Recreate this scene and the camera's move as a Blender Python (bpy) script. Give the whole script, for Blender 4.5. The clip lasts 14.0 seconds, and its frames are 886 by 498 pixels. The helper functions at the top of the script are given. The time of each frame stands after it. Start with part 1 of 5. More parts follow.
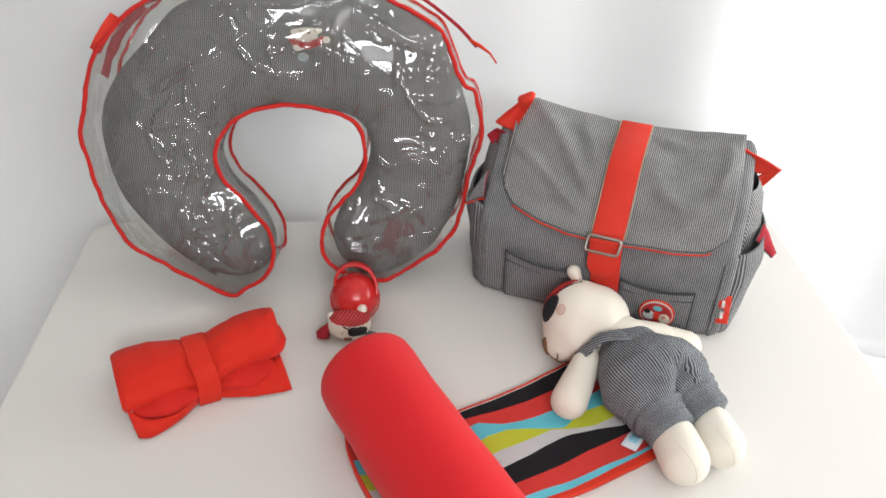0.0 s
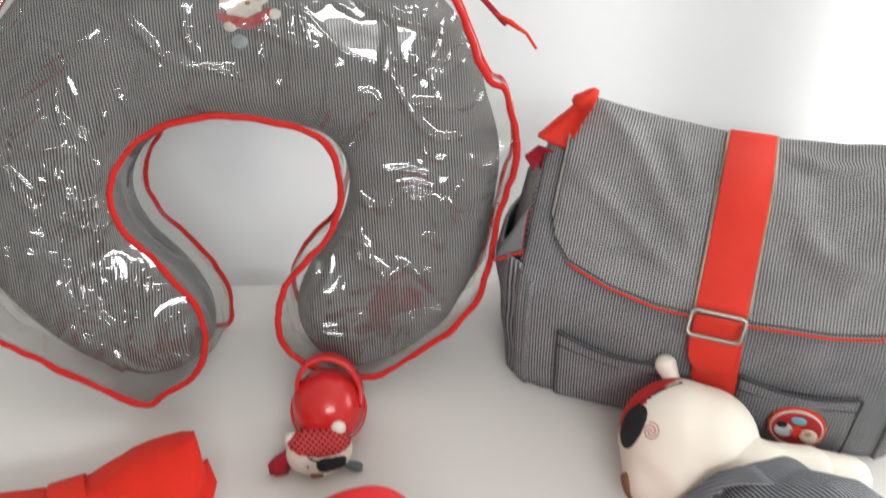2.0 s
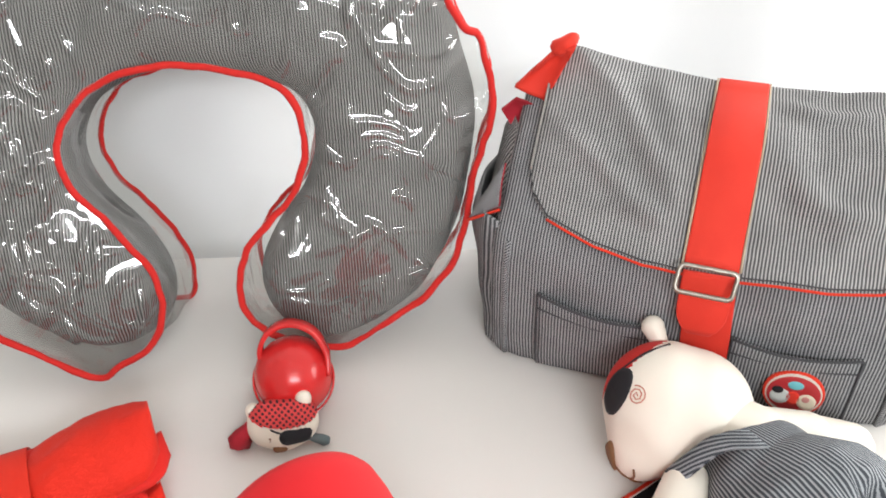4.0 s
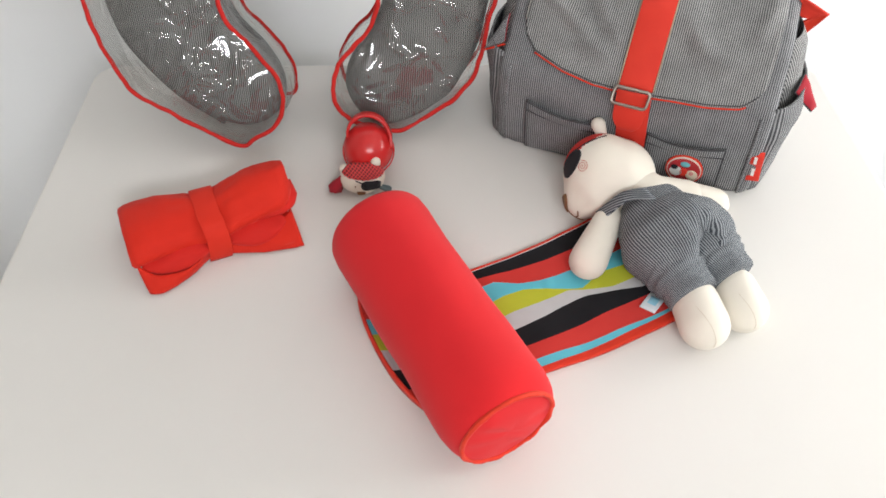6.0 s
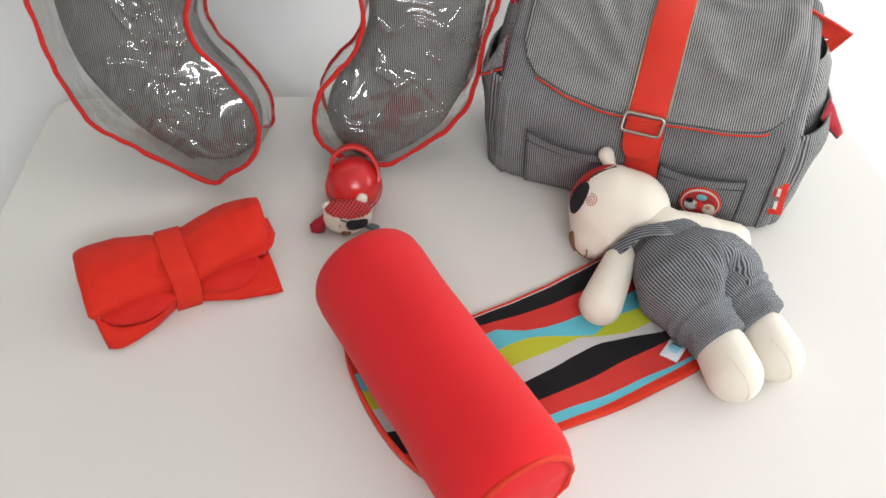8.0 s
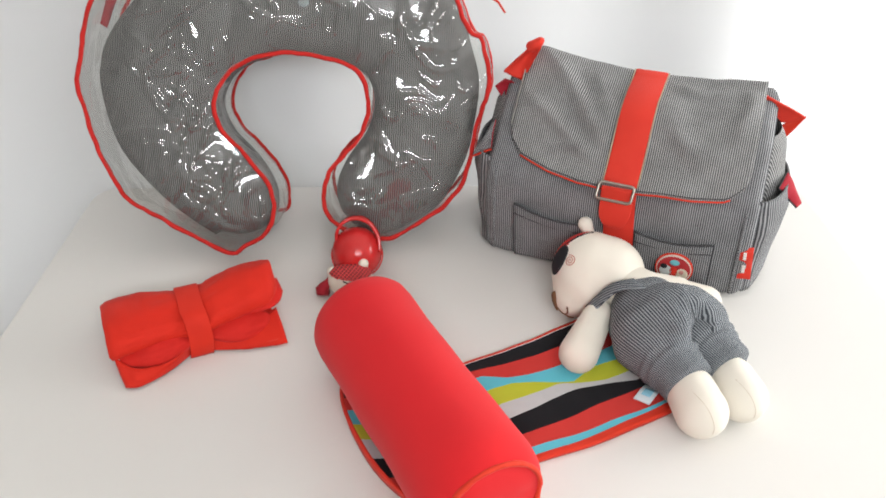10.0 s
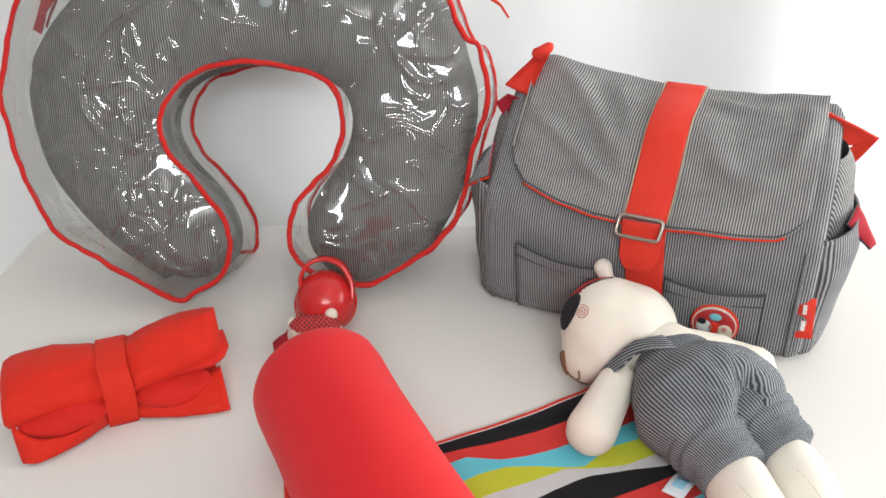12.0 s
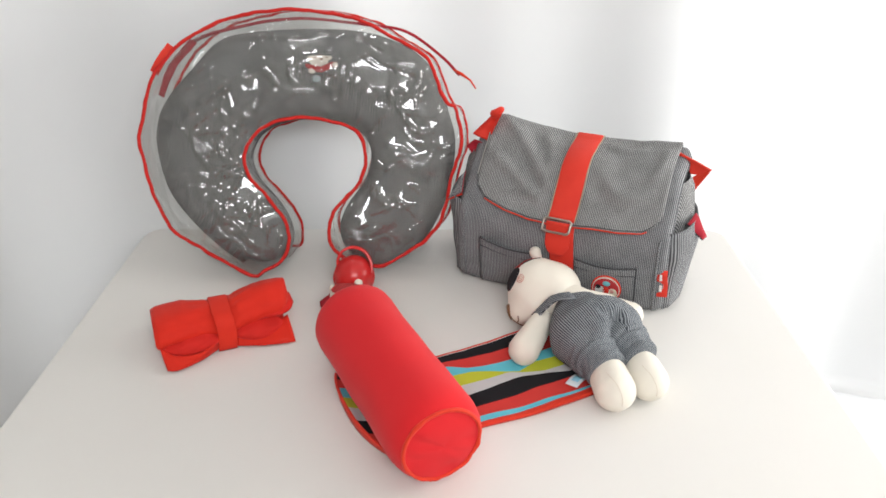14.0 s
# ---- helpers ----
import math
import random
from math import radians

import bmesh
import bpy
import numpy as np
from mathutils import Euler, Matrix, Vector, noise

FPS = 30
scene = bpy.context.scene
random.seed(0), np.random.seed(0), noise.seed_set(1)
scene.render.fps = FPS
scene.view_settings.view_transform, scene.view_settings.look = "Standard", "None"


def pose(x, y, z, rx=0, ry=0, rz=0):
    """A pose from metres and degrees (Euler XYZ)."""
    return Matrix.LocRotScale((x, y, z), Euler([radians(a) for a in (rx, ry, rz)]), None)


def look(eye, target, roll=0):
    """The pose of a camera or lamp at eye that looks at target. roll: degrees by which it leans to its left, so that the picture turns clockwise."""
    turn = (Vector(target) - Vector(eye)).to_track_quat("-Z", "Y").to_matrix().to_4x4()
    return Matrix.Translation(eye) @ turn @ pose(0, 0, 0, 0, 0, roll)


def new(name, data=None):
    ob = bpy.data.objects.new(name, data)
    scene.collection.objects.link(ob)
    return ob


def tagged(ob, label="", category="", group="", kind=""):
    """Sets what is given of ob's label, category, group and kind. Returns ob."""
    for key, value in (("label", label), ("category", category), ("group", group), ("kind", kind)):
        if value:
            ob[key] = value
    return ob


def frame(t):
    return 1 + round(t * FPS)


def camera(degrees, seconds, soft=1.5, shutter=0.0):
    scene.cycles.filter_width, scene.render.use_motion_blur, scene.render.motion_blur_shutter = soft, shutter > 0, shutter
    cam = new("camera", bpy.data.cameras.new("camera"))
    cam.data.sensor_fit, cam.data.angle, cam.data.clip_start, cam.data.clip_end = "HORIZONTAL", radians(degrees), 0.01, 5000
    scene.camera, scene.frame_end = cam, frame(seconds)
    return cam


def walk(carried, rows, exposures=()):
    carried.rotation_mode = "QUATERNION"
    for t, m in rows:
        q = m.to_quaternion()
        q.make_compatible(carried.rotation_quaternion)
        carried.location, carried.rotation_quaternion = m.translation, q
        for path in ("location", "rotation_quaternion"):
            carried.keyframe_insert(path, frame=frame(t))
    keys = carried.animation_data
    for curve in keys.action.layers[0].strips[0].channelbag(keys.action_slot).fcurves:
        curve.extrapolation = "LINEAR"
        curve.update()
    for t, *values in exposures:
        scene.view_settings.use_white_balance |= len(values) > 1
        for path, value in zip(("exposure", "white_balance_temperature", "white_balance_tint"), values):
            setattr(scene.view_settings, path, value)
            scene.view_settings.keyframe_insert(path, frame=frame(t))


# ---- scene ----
EXPOSURES = [(0, -0.12), (0.5, -0.14), (1, -0.16), (1.5, -0.15), (2, 0.01), (2.2, 0.06), (4.3, 0.38), (4.5, 0.36), (5, 0.29), (5.5, 0.2), (6, -0.07), (6.5, -0.15), (7, -0.17), (7.5, -0.14), (8.5, -0.12),
             (9, 0.03), (9.2, 0.03), (11.3, -0.18), (11.5, -0.16), (12, 0.0), (12.5, 0.16), (13, 0.21), (13.5, 0.07), (14, -0.12)]
LENS = 51.50
cam = camera(LENS, 14.0, soft=1.65, shutter=0.4)

# seconds, place in metres, heading, pitch and roll in degrees
PATH = [
    (0, -0.1741, -0.9563, 0.9955, -9.61, -39.49, 1.24),
    (0.5, -0.1704, -0.9597, 0.9978, -8.95, -38.56, 0.53),
    (1, -0.1645, -0.9261, 0.9739, -9.23, -39.46, 0.09),
    (1.5, -0.1314, -0.7466, 0.8320, -8.90, -38.37, -0.13),
    (2, -0.1108, -0.5523, 0.7291, -8.53, -37.76, -0.49),
    (2.2, -0.1226, -0.5352, 0.7527, -8.02, -36.18, -0.48),
    (4.3, -0.0710, -0.5413, 0.6504, -8.92, -37.86, -0.77),
    (4.5, -0.0634, -0.5929, 0.7012, -8.14, -41.20, -1.43),
    (5, -0.0986, -0.7687, 0.8241, -6.89, -46.17, -0.90),
    (5.5, -0.1377, -0.9074, 0.9603, -8.04, -48.85, 1.05),
    (6, -0.1484, -0.8922, 0.9862, -7.38, -50.30, 0.13),
    (6.5, -0.1634, -0.8806, 0.9799, -8.69, -50.61, 1.04),
    (7, -0.1665, -0.8367, 0.9307, -9.70, -50.44, 1.51),
    (7.5, -0.1595, -0.7933, 0.8876, -9.80, -49.82, 1.38),
    (8, -0.1646, -0.8111, 0.8867, -9.79, -47.34, 1.24),
    (8.5, -0.1519, -0.8238, 0.8944, -8.71, -46.98, 0.35),
    (9, -0.1444, -0.8615, 0.8802, -8.05, -39.35, 0.38),
    (9.2, -0.1480, -0.8953, 0.8717, -8.17, -39.75, 0.21),
    (11.3, -0.0640, -1.0425, 0.7847, -3.38, -30.85, -1.76),
    (11.5, -0.0578, -0.9453, 0.7382, -3.35, -31.06, -1.79),
    (12, -0.0376, -0.8239, 0.6916, -3.16, -32.66, -1.91),
    (12.5, -0.0329, -0.9077, 0.7160, -2.95, -32.02, -2.08),
    (13, -0.0683, -1.1607, 0.8471, -4.41, -31.18, -1.23),
    (13.5, -0.0828, -1.3401, 0.9488, -4.56, -31.09, -1.09),
    (14, -0.0810, -1.3415, 0.9487, -4.55, -31.00, -0.99),
]


def held(x, y, z, yaw, pitch, roll):
    return pose(x, y, z, 90 + pitch, 0, yaw) @ pose(0, 0, 0, 0, 0, roll)


walk(cam, [(row[0], held(*row[1:])) for row in PATH], exposures=EXPOSURES)

# ---------- world and light ----------
world = bpy.data.worlds.new("sky")
scene.world = world
world.use_nodes = True
wn = world.node_tree
sky = wn.nodes.new("ShaderNodeTexSky")
sky.sky_type = "NISHITA"
sky.sun_disc = False
sky.sun_elevation = radians(38)
sky.sun_rotation = radians(70)
wn.links.new(sky.outputs[0], wn.nodes["Background"].inputs[0])
wn.nodes["Background"].inputs[1].default_value = 0.12

TABLE_H = 0.74           # the table top is z = 0, the floor lies below it
ROOM = (-1.9, 2.0, -2.4, 0.66, 1.9)   # x0, x1, y0, y1, ceiling


def window_light(name, at, target, wide, high, watts, colour):
    lamp = bpy.data.lights.new(name, "AREA")
    lamp.shape, lamp.size, lamp.size_y = "RECTANGLE", wide, high
    lamp.energy, lamp.color = watts, colour
    ob = new(name, lamp)
    ob.matrix_world = look(at, target)
    return ob


window_light("daylight_east", (1.97, -0.15, 0.47), (0, -0.15, 0.47), 1.2, 1.0, 34, (1.0, 0.993, 0.98))
window_light("daylight_rear", (0.1, -2.37, 1.64), (0.1, 0, 1.64), 1.3, 0.4, 38, (0.93, 0.965, 1.0))


# ---------- mesh helpers ----------
def mk(name, verts, faces, mats, parent=None, label="", uvs=None, index=None, smooth=True):
    """One mesh object from vertices and faces; uvs per vertex in metres, index: a material per face."""
    me = bpy.data.meshes.new(name)
    me.from_pydata([tuple(map(float, v)) for v in verts], [], [tuple(map(int, q)) for q in faces])
    for m in (mats if isinstance(mats, (list, tuple)) else [mats]):
        me.materials.append(m)
    if uvs is not None:
        layer = me.uv_layers.new(name="UVMap")
        for loop in me.loops:
            layer.data[loop.index].uv = (float(uvs[loop.vertex_index][0]), float(uvs[loop.vertex_index][1]))
    for k, p in enumerate(me.polygons):
        p.use_smooth = smooth
        if index is not None:
            p.material_index = int(index[k])
    me.validate()
    me.update()
    ob = new(name, me)
    if parent is not None:
        ob.parent = parent
    if label:
        ob["label"] = label
    return ob


def base(name, m, label, category, group="", kind=""):
    ob = new(name)
    ob.empty_display_size = 0.05
    ob.matrix_world = m
    return tagged(ob, label, category, group, kind)


def grid(n, m, wrap_n=False, wrap_m=False, start=0):
    """Quads of a grid of n rows and m columns."""
    out = []
    for a in range(n if wrap_n else n - 1):
        for b in range(m if wrap_m else m - 1):
            a2, b2 = (a + 1) % n, (b + 1) % m
            out.append((start + a * m + b, start + a * m + b2, start + a2 * m + b2, start + a2 * m + b))
    return out


def spline(points, count, closed=False):
    """A Catmull-Rom curve through the points, evenly sampled."""
    p = np.array(points, float)
    n = len(p)
    segs = n if closed else n - 1
    dense = []
    for k in range(segs):
        if closed:
            a, b, c, d = p[(k - 1) % n], p[k], p[(k + 1) % n], p[(k + 2) % n]
        else:
            b, c = p[k], p[k + 1]
            a = p[k - 1] if k else 2 * b - c
            d = p[k + 2] if k + 2 < n else 2 * c - b
        for t in np.linspace(0, 1, 16, endpoint=False):
            dense.append(0.5 * (2 * b + (c - a) * t + (2 * a - 5 * b + 4 * c - d) * t * t + (3 * b - a - 3 * c + d) * t ** 3))
    dense.append(p[0] if closed else p[-1])
    dense = np.array(dense)
    run = np.r_[0, np.cumsum(np.linalg.norm(np.diff(dense, axis=0), axis=1))]
    at = np.linspace(0, run[-1], count, endpoint=not closed)
    return np.stack([np.interp(at, run, dense[:, k]) for k in range(p.shape[1])], 1)


def tube(path, radius, sides=10, closed=False, flat=1.0):
    """Vertices and faces of a round tube along a 3D path."""
    path = np.array(path, float)
    n = len(path)
    if closed:
        tang = np.roll(path, -1, 0) - np.roll(path, 1, 0)
    else:
        tang = np.gradient(path, axis=0)
    tang /= np.linalg.norm(tang, axis=1)[:, None] + 1e-12
    ref = np.array([0.0, 0.0, 1.0]) if abs(tang[0][2]) < 0.9 else np.array([1.0, 0, 0])
    side = np.cross(tang[0], ref)
    verts = []
    rad = np.broadcast_to(np.array(radius, float), (n,))
    for k in range(n):
        side = side - tang[k] * (side @ tang[k])
        side /= np.linalg.norm(side) + 1e-12
        up = np.cross(side, tang[k])
        for a in np.linspace(0, 2 * np.pi, sides, endpoint=False):
            verts.append(path[k] + rad[k] * (np.cos(a) * side + flat * np.sin(a) * up))
    faces = grid(n, sides, closed, True)
    if not closed:
        faces += [tuple(range(sides))[::-1], tuple((n - 1) * sides + k for k in range(sides))]
    return verts, faces


def ribbon(path, across, width, thick):
    """A flat strap of real thickness along a path; across: its width direction at each point."""
    path, across = np.array(path, float), np.array(across, float)
    across = across / np.linalg.norm(across, axis=1)[:, None]
    tang = np.gradient(path, axis=0)
    out = np.cross(tang, across)
    out /= np.linalg.norm(out, axis=1)[:, None] + 1e-12
    w = np.broadcast_to(np.array(width, float), (len(path),))[:, None] / 2
    h = thick / 2
    ring = [(-1, -0.6), (-0.93, -1), (0.93, -1), (1, -0.6), (1, 0.6), (0.93, 1), (-0.93, 1), (-1, 0.6)]
    verts = np.stack([path + a * w * across + b * h * out for a, b in ring], 1).reshape(-1, 3)
    run = np.r_[0, np.cumsum(np.linalg.norm(np.diff(path, axis=0), axis=1))]
    uv = [(a * float(w[k][0]), run[k]) for k in range(len(path)) for a, b in ring]
    faces = grid(len(path), 8, False, True) + [tuple(range(8))[::-1], tuple((len(path) - 1) * 8 + k for k in range(8))]
    return verts, faces, uv


def merge(*pieces):
    verts, faces = [], []
    for v, q in pieces:
        k = len(verts)
        verts += [tuple(x) for x in v]
        faces += [tuple(i + k for i in face) for face in q]
    return verts, faces


def block(x0, x1, y0, y1, z0, z1):
    v = [(x, y, z) for z in (z0, z1) for y in (y0, y1) for x in (x0, x1)]
    return v, [(0, 2, 3, 1), (4, 5, 7, 6), (0, 1, 5, 4), (2, 6, 7, 3), (0, 4, 6, 2), (1, 3, 7, 5)]


def sphere_dirs(rows, cols):
    out = []
    for a in np.linspace(0, np.pi, rows):
        for b in np.linspace(0, 2 * np.pi, cols, endpoint=False):
            out.append((np.sin(a) * np.cos(b), np.sin(a) * np.sin(b), np.cos(a)))
    return np.array(out), grid(rows, cols, False, True)


def capsules(points, parts, blend):
    """Smooth union of tapered capsules (a, b, radius at a, radius at b): a distance for every point."""
    total = None
    for a, b, ra, rb in parts:
        a, b = np.array(a, float), np.array(b, float)
        ab = b - a
        t = np.clip(((points - a) @ ab) / max(ab @ ab, 1e-9), 0, 1)
        d = np.linalg.norm(points - a - t[:, None] * ab, axis=1) - (ra + (rb - ra) * t)
        if total is None:
            total = d
        else:
            h = np.clip(0.5 + 0.5 * (d - total) / blend, 0, 1)
            total = d * (1 - h) + total * h - blend * h * (1 - h)
    return total


def blob(centre, parts, blend=0.02, rows=26, cols=36, reach=0.22, squash=(1, 1, 1), poles=(0, 0, 1)):
    """A closed skin round a smooth union of capsules, seen from its centre."""
    dirs, faces = sphere_dirs(rows, cols)
    q = Vector((0, 0, 1)).rotation_difference(Vector(poles)).to_matrix()
    dirs = dirs @ np.array(q).T
    centre = np.array(centre, float)
    lo, hi = np.zeros(len(dirs)), np.zeros(len(dirs))
    for r in np.linspace(0.002, reach, 90):
        inside = capsules(centre + dirs * r, parts, blend) < 0
        lo = np.where(inside, r, lo)
    hi = lo + reach / 80
    for _ in range(8):
        mid = (lo + hi) / 2
        inside = capsules(centre + dirs * mid[:, None], parts, blend) < 0
        lo, hi = np.where(inside, mid, lo), np.where(inside, hi, mid)
    return centre + dirs * lo[:, None] * np.array(squash), faces


def wavy(verts, size, depth, seed=0.0, up=None):
    """Moves points by soft noise, as cloth sags and creases."""
    out = []
    for v in verts:
        p = Vector(v)
        n = noise.noise_vector(p / size + Vector((seed, seed * 0.7, -seed)))
        n = Vector(n) * depth
        out.append(tuple(p + n))
    return out


def creases(points, strokes):
    """Height of soft ridges at points of a plane; a stroke is (line, width, height)."""
    p = np.array(points, float)[:, :2]
    total = np.zeros(len(p))
    for line, width, height in strokes:
        s = spline(line, 40) if len(line) > 2 else np.linspace(line[0], line[1], 30)
        reach = 3 * width
        here = np.where(((p > s.min(0) - reach) & (p < s.max(0) + reach)).all(1))[0]
        if not len(here):
            continue
        e = np.hypot(p[here, None, 0] - s[None, :, 0], p[here, None, 1] - s[None, :, 1])
        d, at = e.min(1), e.argmin(1) / (len(s) - 1)
        total[here] += height * np.sqrt(np.clip(np.sin(np.pi * np.clip(at, 0.02, 0.98)), 0, 1)) * np.exp(-(d / width) ** 2)
    return total


# ---------- materials ----------
def shader(name, rough=0.6, **extra):
    m = bpy.data.materials.new(name)
    m.use_nodes = True
    b = m.node_tree.nodes["Principled BSDF"]
    b.inputs["Roughness"].default_value = rough
    for key, value in extra.items():
        b.inputs[key.replace("_", " ")].default_value = value
    return m, m.node_tree.nodes, m.node_tree.links, b


def noise_node(nodes, links, scale, detail=4.0, vector=None):
    n = nodes.new("ShaderNodeTexNoise")
    n.inputs["Scale"].default_value = scale
    n.inputs["Detail"].default_value = detail
    if vector is None:
        vector = nodes.new("ShaderNodeTexCoord").outputs["Object"]
    links.new(vector, n.inputs["Vector"])
    return n


def two_tone(nodes, links, fac, dark, light):
    mix = nodes.new("ShaderNodeMix")
    mix.data_type = "RGBA"
    links.new(fac, mix.inputs[0])
    mix.inputs[6].default_value = (*dark, 1)
    mix.inputs[7].default_value = (*light, 1)
    return mix.outputs[2]


def add_bump(nodes, links, b, height, strength, distance):
    n = nodes.new("ShaderNodeBump")
    n.inputs["Strength"].default_value = strength
    n.inputs["Distance"].default_value = distance
    links.new(height, n.inputs["Height"])
    links.new(n.outputs[0], b.inputs["Normal"])
    return n


def math_node(nodes, links, kind, a, b=None):
    n = nodes.new("ShaderNodeMath")
    n.operation = kind
    for k, x in enumerate((a, b)):
        if x is None:
            continue
        if isinstance(x, (int, float)):
            n.inputs[k].default_value = x
        else:
            links.new(x, n.inputs[k])
    return n.outputs[0]


def cloth(name, dark, light, rough=0.85, weave=900.0, coarse=18.0, bump=0.15, crease=0.0, sheen=0.05):
    """Plain woven or knitted cloth: broad tone, fine weave, soft creases."""
    m, nodes, links, b = shader(name, rough)
    big = noise_node(nodes, links, coarse, 5)
    links.new(two_tone(nodes, links, big.outputs[0], dark, light), b.inputs["Base Color"])
    fine = noise_node(nodes, links, weave, 2)
    h = fine.outputs[0]
    if crease:
        c = noise_node(nodes, links, 28.0, 3)
        c.inputs["Distortion"].default_value = 0.6
        h = math_node(nodes, links, "ADD", math_node(nodes, links, "MULTIPLY", c.outputs[0], crease), h)
    add_bump(nodes, links, b, h, bump, 0.002)
    b.inputs["Sheen Weight"].default_value = sheen
    b.inputs["Specular IOR Level"].default_value = 0.25
    return m


def striped(name, dark, light, pitch=0.003, share=0.0, rough=0.85):
    """Hickory-striped cotton: fine light stripes on grey; stripes run along V, metres in UV."""
    m, nodes, links, b = shader(name, rough)
    uv = nodes.new("ShaderNodeTexCoord").outputs["UV"]
    sep = nodes.new("ShaderNodeSeparateXYZ")
    links.new(uv, sep.inputs[0])
    wob = noise_node(nodes, links, 60.0, 2, uv)
    shift = math_node(nodes, links, "MULTIPLY", math_node(nodes, links, "SUBTRACT", wob.outputs[0], 0.5), 0.0012)
    x = math_node(nodes, links, "ADD", sep.outputs[0], shift)
    wave = math_node(nodes, links, "SINE", math_node(nodes, links, "MULTIPLY", x, 2 * math.pi / pitch))
    ramp = nodes.new("ShaderNodeMapRange")
    links.new(wave, ramp.inputs[0])
    ramp.inputs[1].default_value = -0.3 + share
    ramp.inputs[2].default_value = 0.55 + share
    fade = noise_node(nodes, links, 30.0, 4)
    tone = two_tone(nodes, links, ramp.outputs[0], dark, light)
    mix = nodes.new("ShaderNodeMix")
    mix.data_type, mix.blend_type = "RGBA", "MULTIPLY"
    mix.inputs[0].default_value = 1.0
    links.new(tone, mix.inputs[6])
    soft = nodes.new("ShaderNodeMapRange")
    links.new(fade.outputs[0], soft.inputs[0])
    soft.inputs[1].default_value, soft.inputs[2].default_value = 0.3, 0.7
    soft.inputs[3].default_value, soft.inputs[4].default_value = 0.86, 1.08
    links.new(soft.outputs[0], mix.inputs[7])
    links.new(mix.outputs[2], b.inputs["Base Color"])
    crease = noise_node(nodes, links, 35.0, 4)
    broad = noise_node(nodes, links, 13.0, 2)
    broad.inputs["Distortion"].default_value = 0.8
    folds = math_node(nodes, links, "ADD", crease.outputs[0], math_node(nodes, links, "MULTIPLY", broad.outputs[0], 2.2))
    h = math_node(nodes, links, "ADD", math_node(nodes, links, "MULTIPLY", ramp.outputs[0], 0.12), folds)
    add_bump(nodes, links, b, h, 0.3, 0.004)
    b.inputs["Specular IOR Level"].default_value = 0.2
    return m


def plain(name, colour, rough=0.5, metallic=0.0, vary=0.12, scale=40.0, bump=0.0):
    m, nodes, links, b = shader(name, rough)
    n = noise_node(nodes, links, scale, 4)
    lo = tuple(c * (1 - vary) for c in colour)
    hi = tuple(min(1, c * (1 + vary)) for c in colour)
    links.new(two_tone(nodes, links, n.outputs[0], lo, hi), b.inputs["Base Color"])
    b.inputs["Metallic"].default_value = metallic
    if bump:
        add_bump(nodes, links, b, n.outputs[0], bump, 0.001)
    return m


GREY_STRIPE = striped("grey_striped_cotton", (0.066, 0.068, 0.074), (0.36, 0.361, 0.366))
FLAP_STRIPE = striped("lighter_striped_cotton", (0.08, 0.08, 0.083), (0.42, 0.415, 0.405))
PILLOW_STRIPE = striped("pillow_striped_cotton", (0.036, 0.037, 0.037), (0.265, 0.262, 0.255), pitch=0.0028)
DOLL_STRIPE = striped("doll_striped_cotton", (0.055, 0.062, 0.073), (0.32, 0.338, 0.352), pitch=0.0029, share=0.1)
# deeper red paints in the shade on the folded mat's inner layers
RED_SHADED = cloth("shaded_red_poplin", (0.57, 0.014, 0.009), (0.67, 0.02, 0.013), 0.75, 700, 20, 0.45, 2.0)
RED_CLOTH = cloth("red_poplin", (0.62, 0.016, 0.006), (0.71, 0.025, 0.008), 0.7, 700, 14, 0.45, 2.4)
RED_KNIT = cloth("red_jersey", (0.62, 0.014, 0.019), (0.7, 0.02, 0.024), 0.95, 1200, 10, 0.12, 0.0, 0.08)
RED_TRIM = cloth("orange_red_piping", (0.62, 0.03, 0.012), (0.72, 0.045, 0.018), 0.7, 900, 30, 0.15)
RED_PIPING = cloth("red_bias_piping", (0.5, 0.014, 0.012), (0.62, 0.024, 0.018), 0.75, 900, 30, 0.2)
RED_BAND = cloth("red_band_poplin", (0.62, 0.02, 0.008), (0.71, 0.03, 0.011), 0.7, 900, 20, 0.2, 0.5)
RED_WEB = cloth("red_webbing", (0.64, 0.03, 0.018), (0.74, 0.05, 0.027), 0.7, 1500, 25, 0.2, 0.6)
DARK_RED = cloth("dark_red_lining", (0.3, 0.01, 0.02), (0.42, 0.02, 0.035), 0.8, 900, 30, 0.15)
PLUSH = cloth("ivory_velour", (0.77, 0.71, 0.61), (0.84, 0.785, 0.69), 0.95, 1600, 22, 0.2, 0.6, 0.15)
BLACK_FELT = plain("black_felt", (0.012, 0.011, 0.014), 0.9)
BROWN_THREAD = plain("brown_embroidery", (0.2, 0.09, 0.035), 0.7)
PINK_THREAD = plain("pink_embroidery", (0.55, 0.2, 0.14), 0.8)
RED_PLASTIC = plain("glossy_red_plastic", (0.56, 0.02, 0.02), 0.22, 0, 0.06)
CREAM_PLASTIC = plain("cream_plastic", (0.74, 0.68, 0.58), 0.35, 0, 0.06)
STEEL = plain("brushed_nickel", (0.34, 0.31, 0.27), 0.32, 1.0, 0.15, 300)
WHITE_CLOTH = cloth("white_backdrop_cloth", (0.82, 0.825, 0.83), (0.85, 0.855, 0.855), 0.95, 500, 3, 0.05, 0.3, 0.1)
# the unseen west wall is darkened so that less light bounces onto the left
WEST_DIMMED = plain("dimmed_beige_wall", (0.45, 0.43, 0.4), 0.8, 0, 0.03, 6, 0.05)
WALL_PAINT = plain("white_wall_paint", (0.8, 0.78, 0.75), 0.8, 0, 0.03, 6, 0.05)
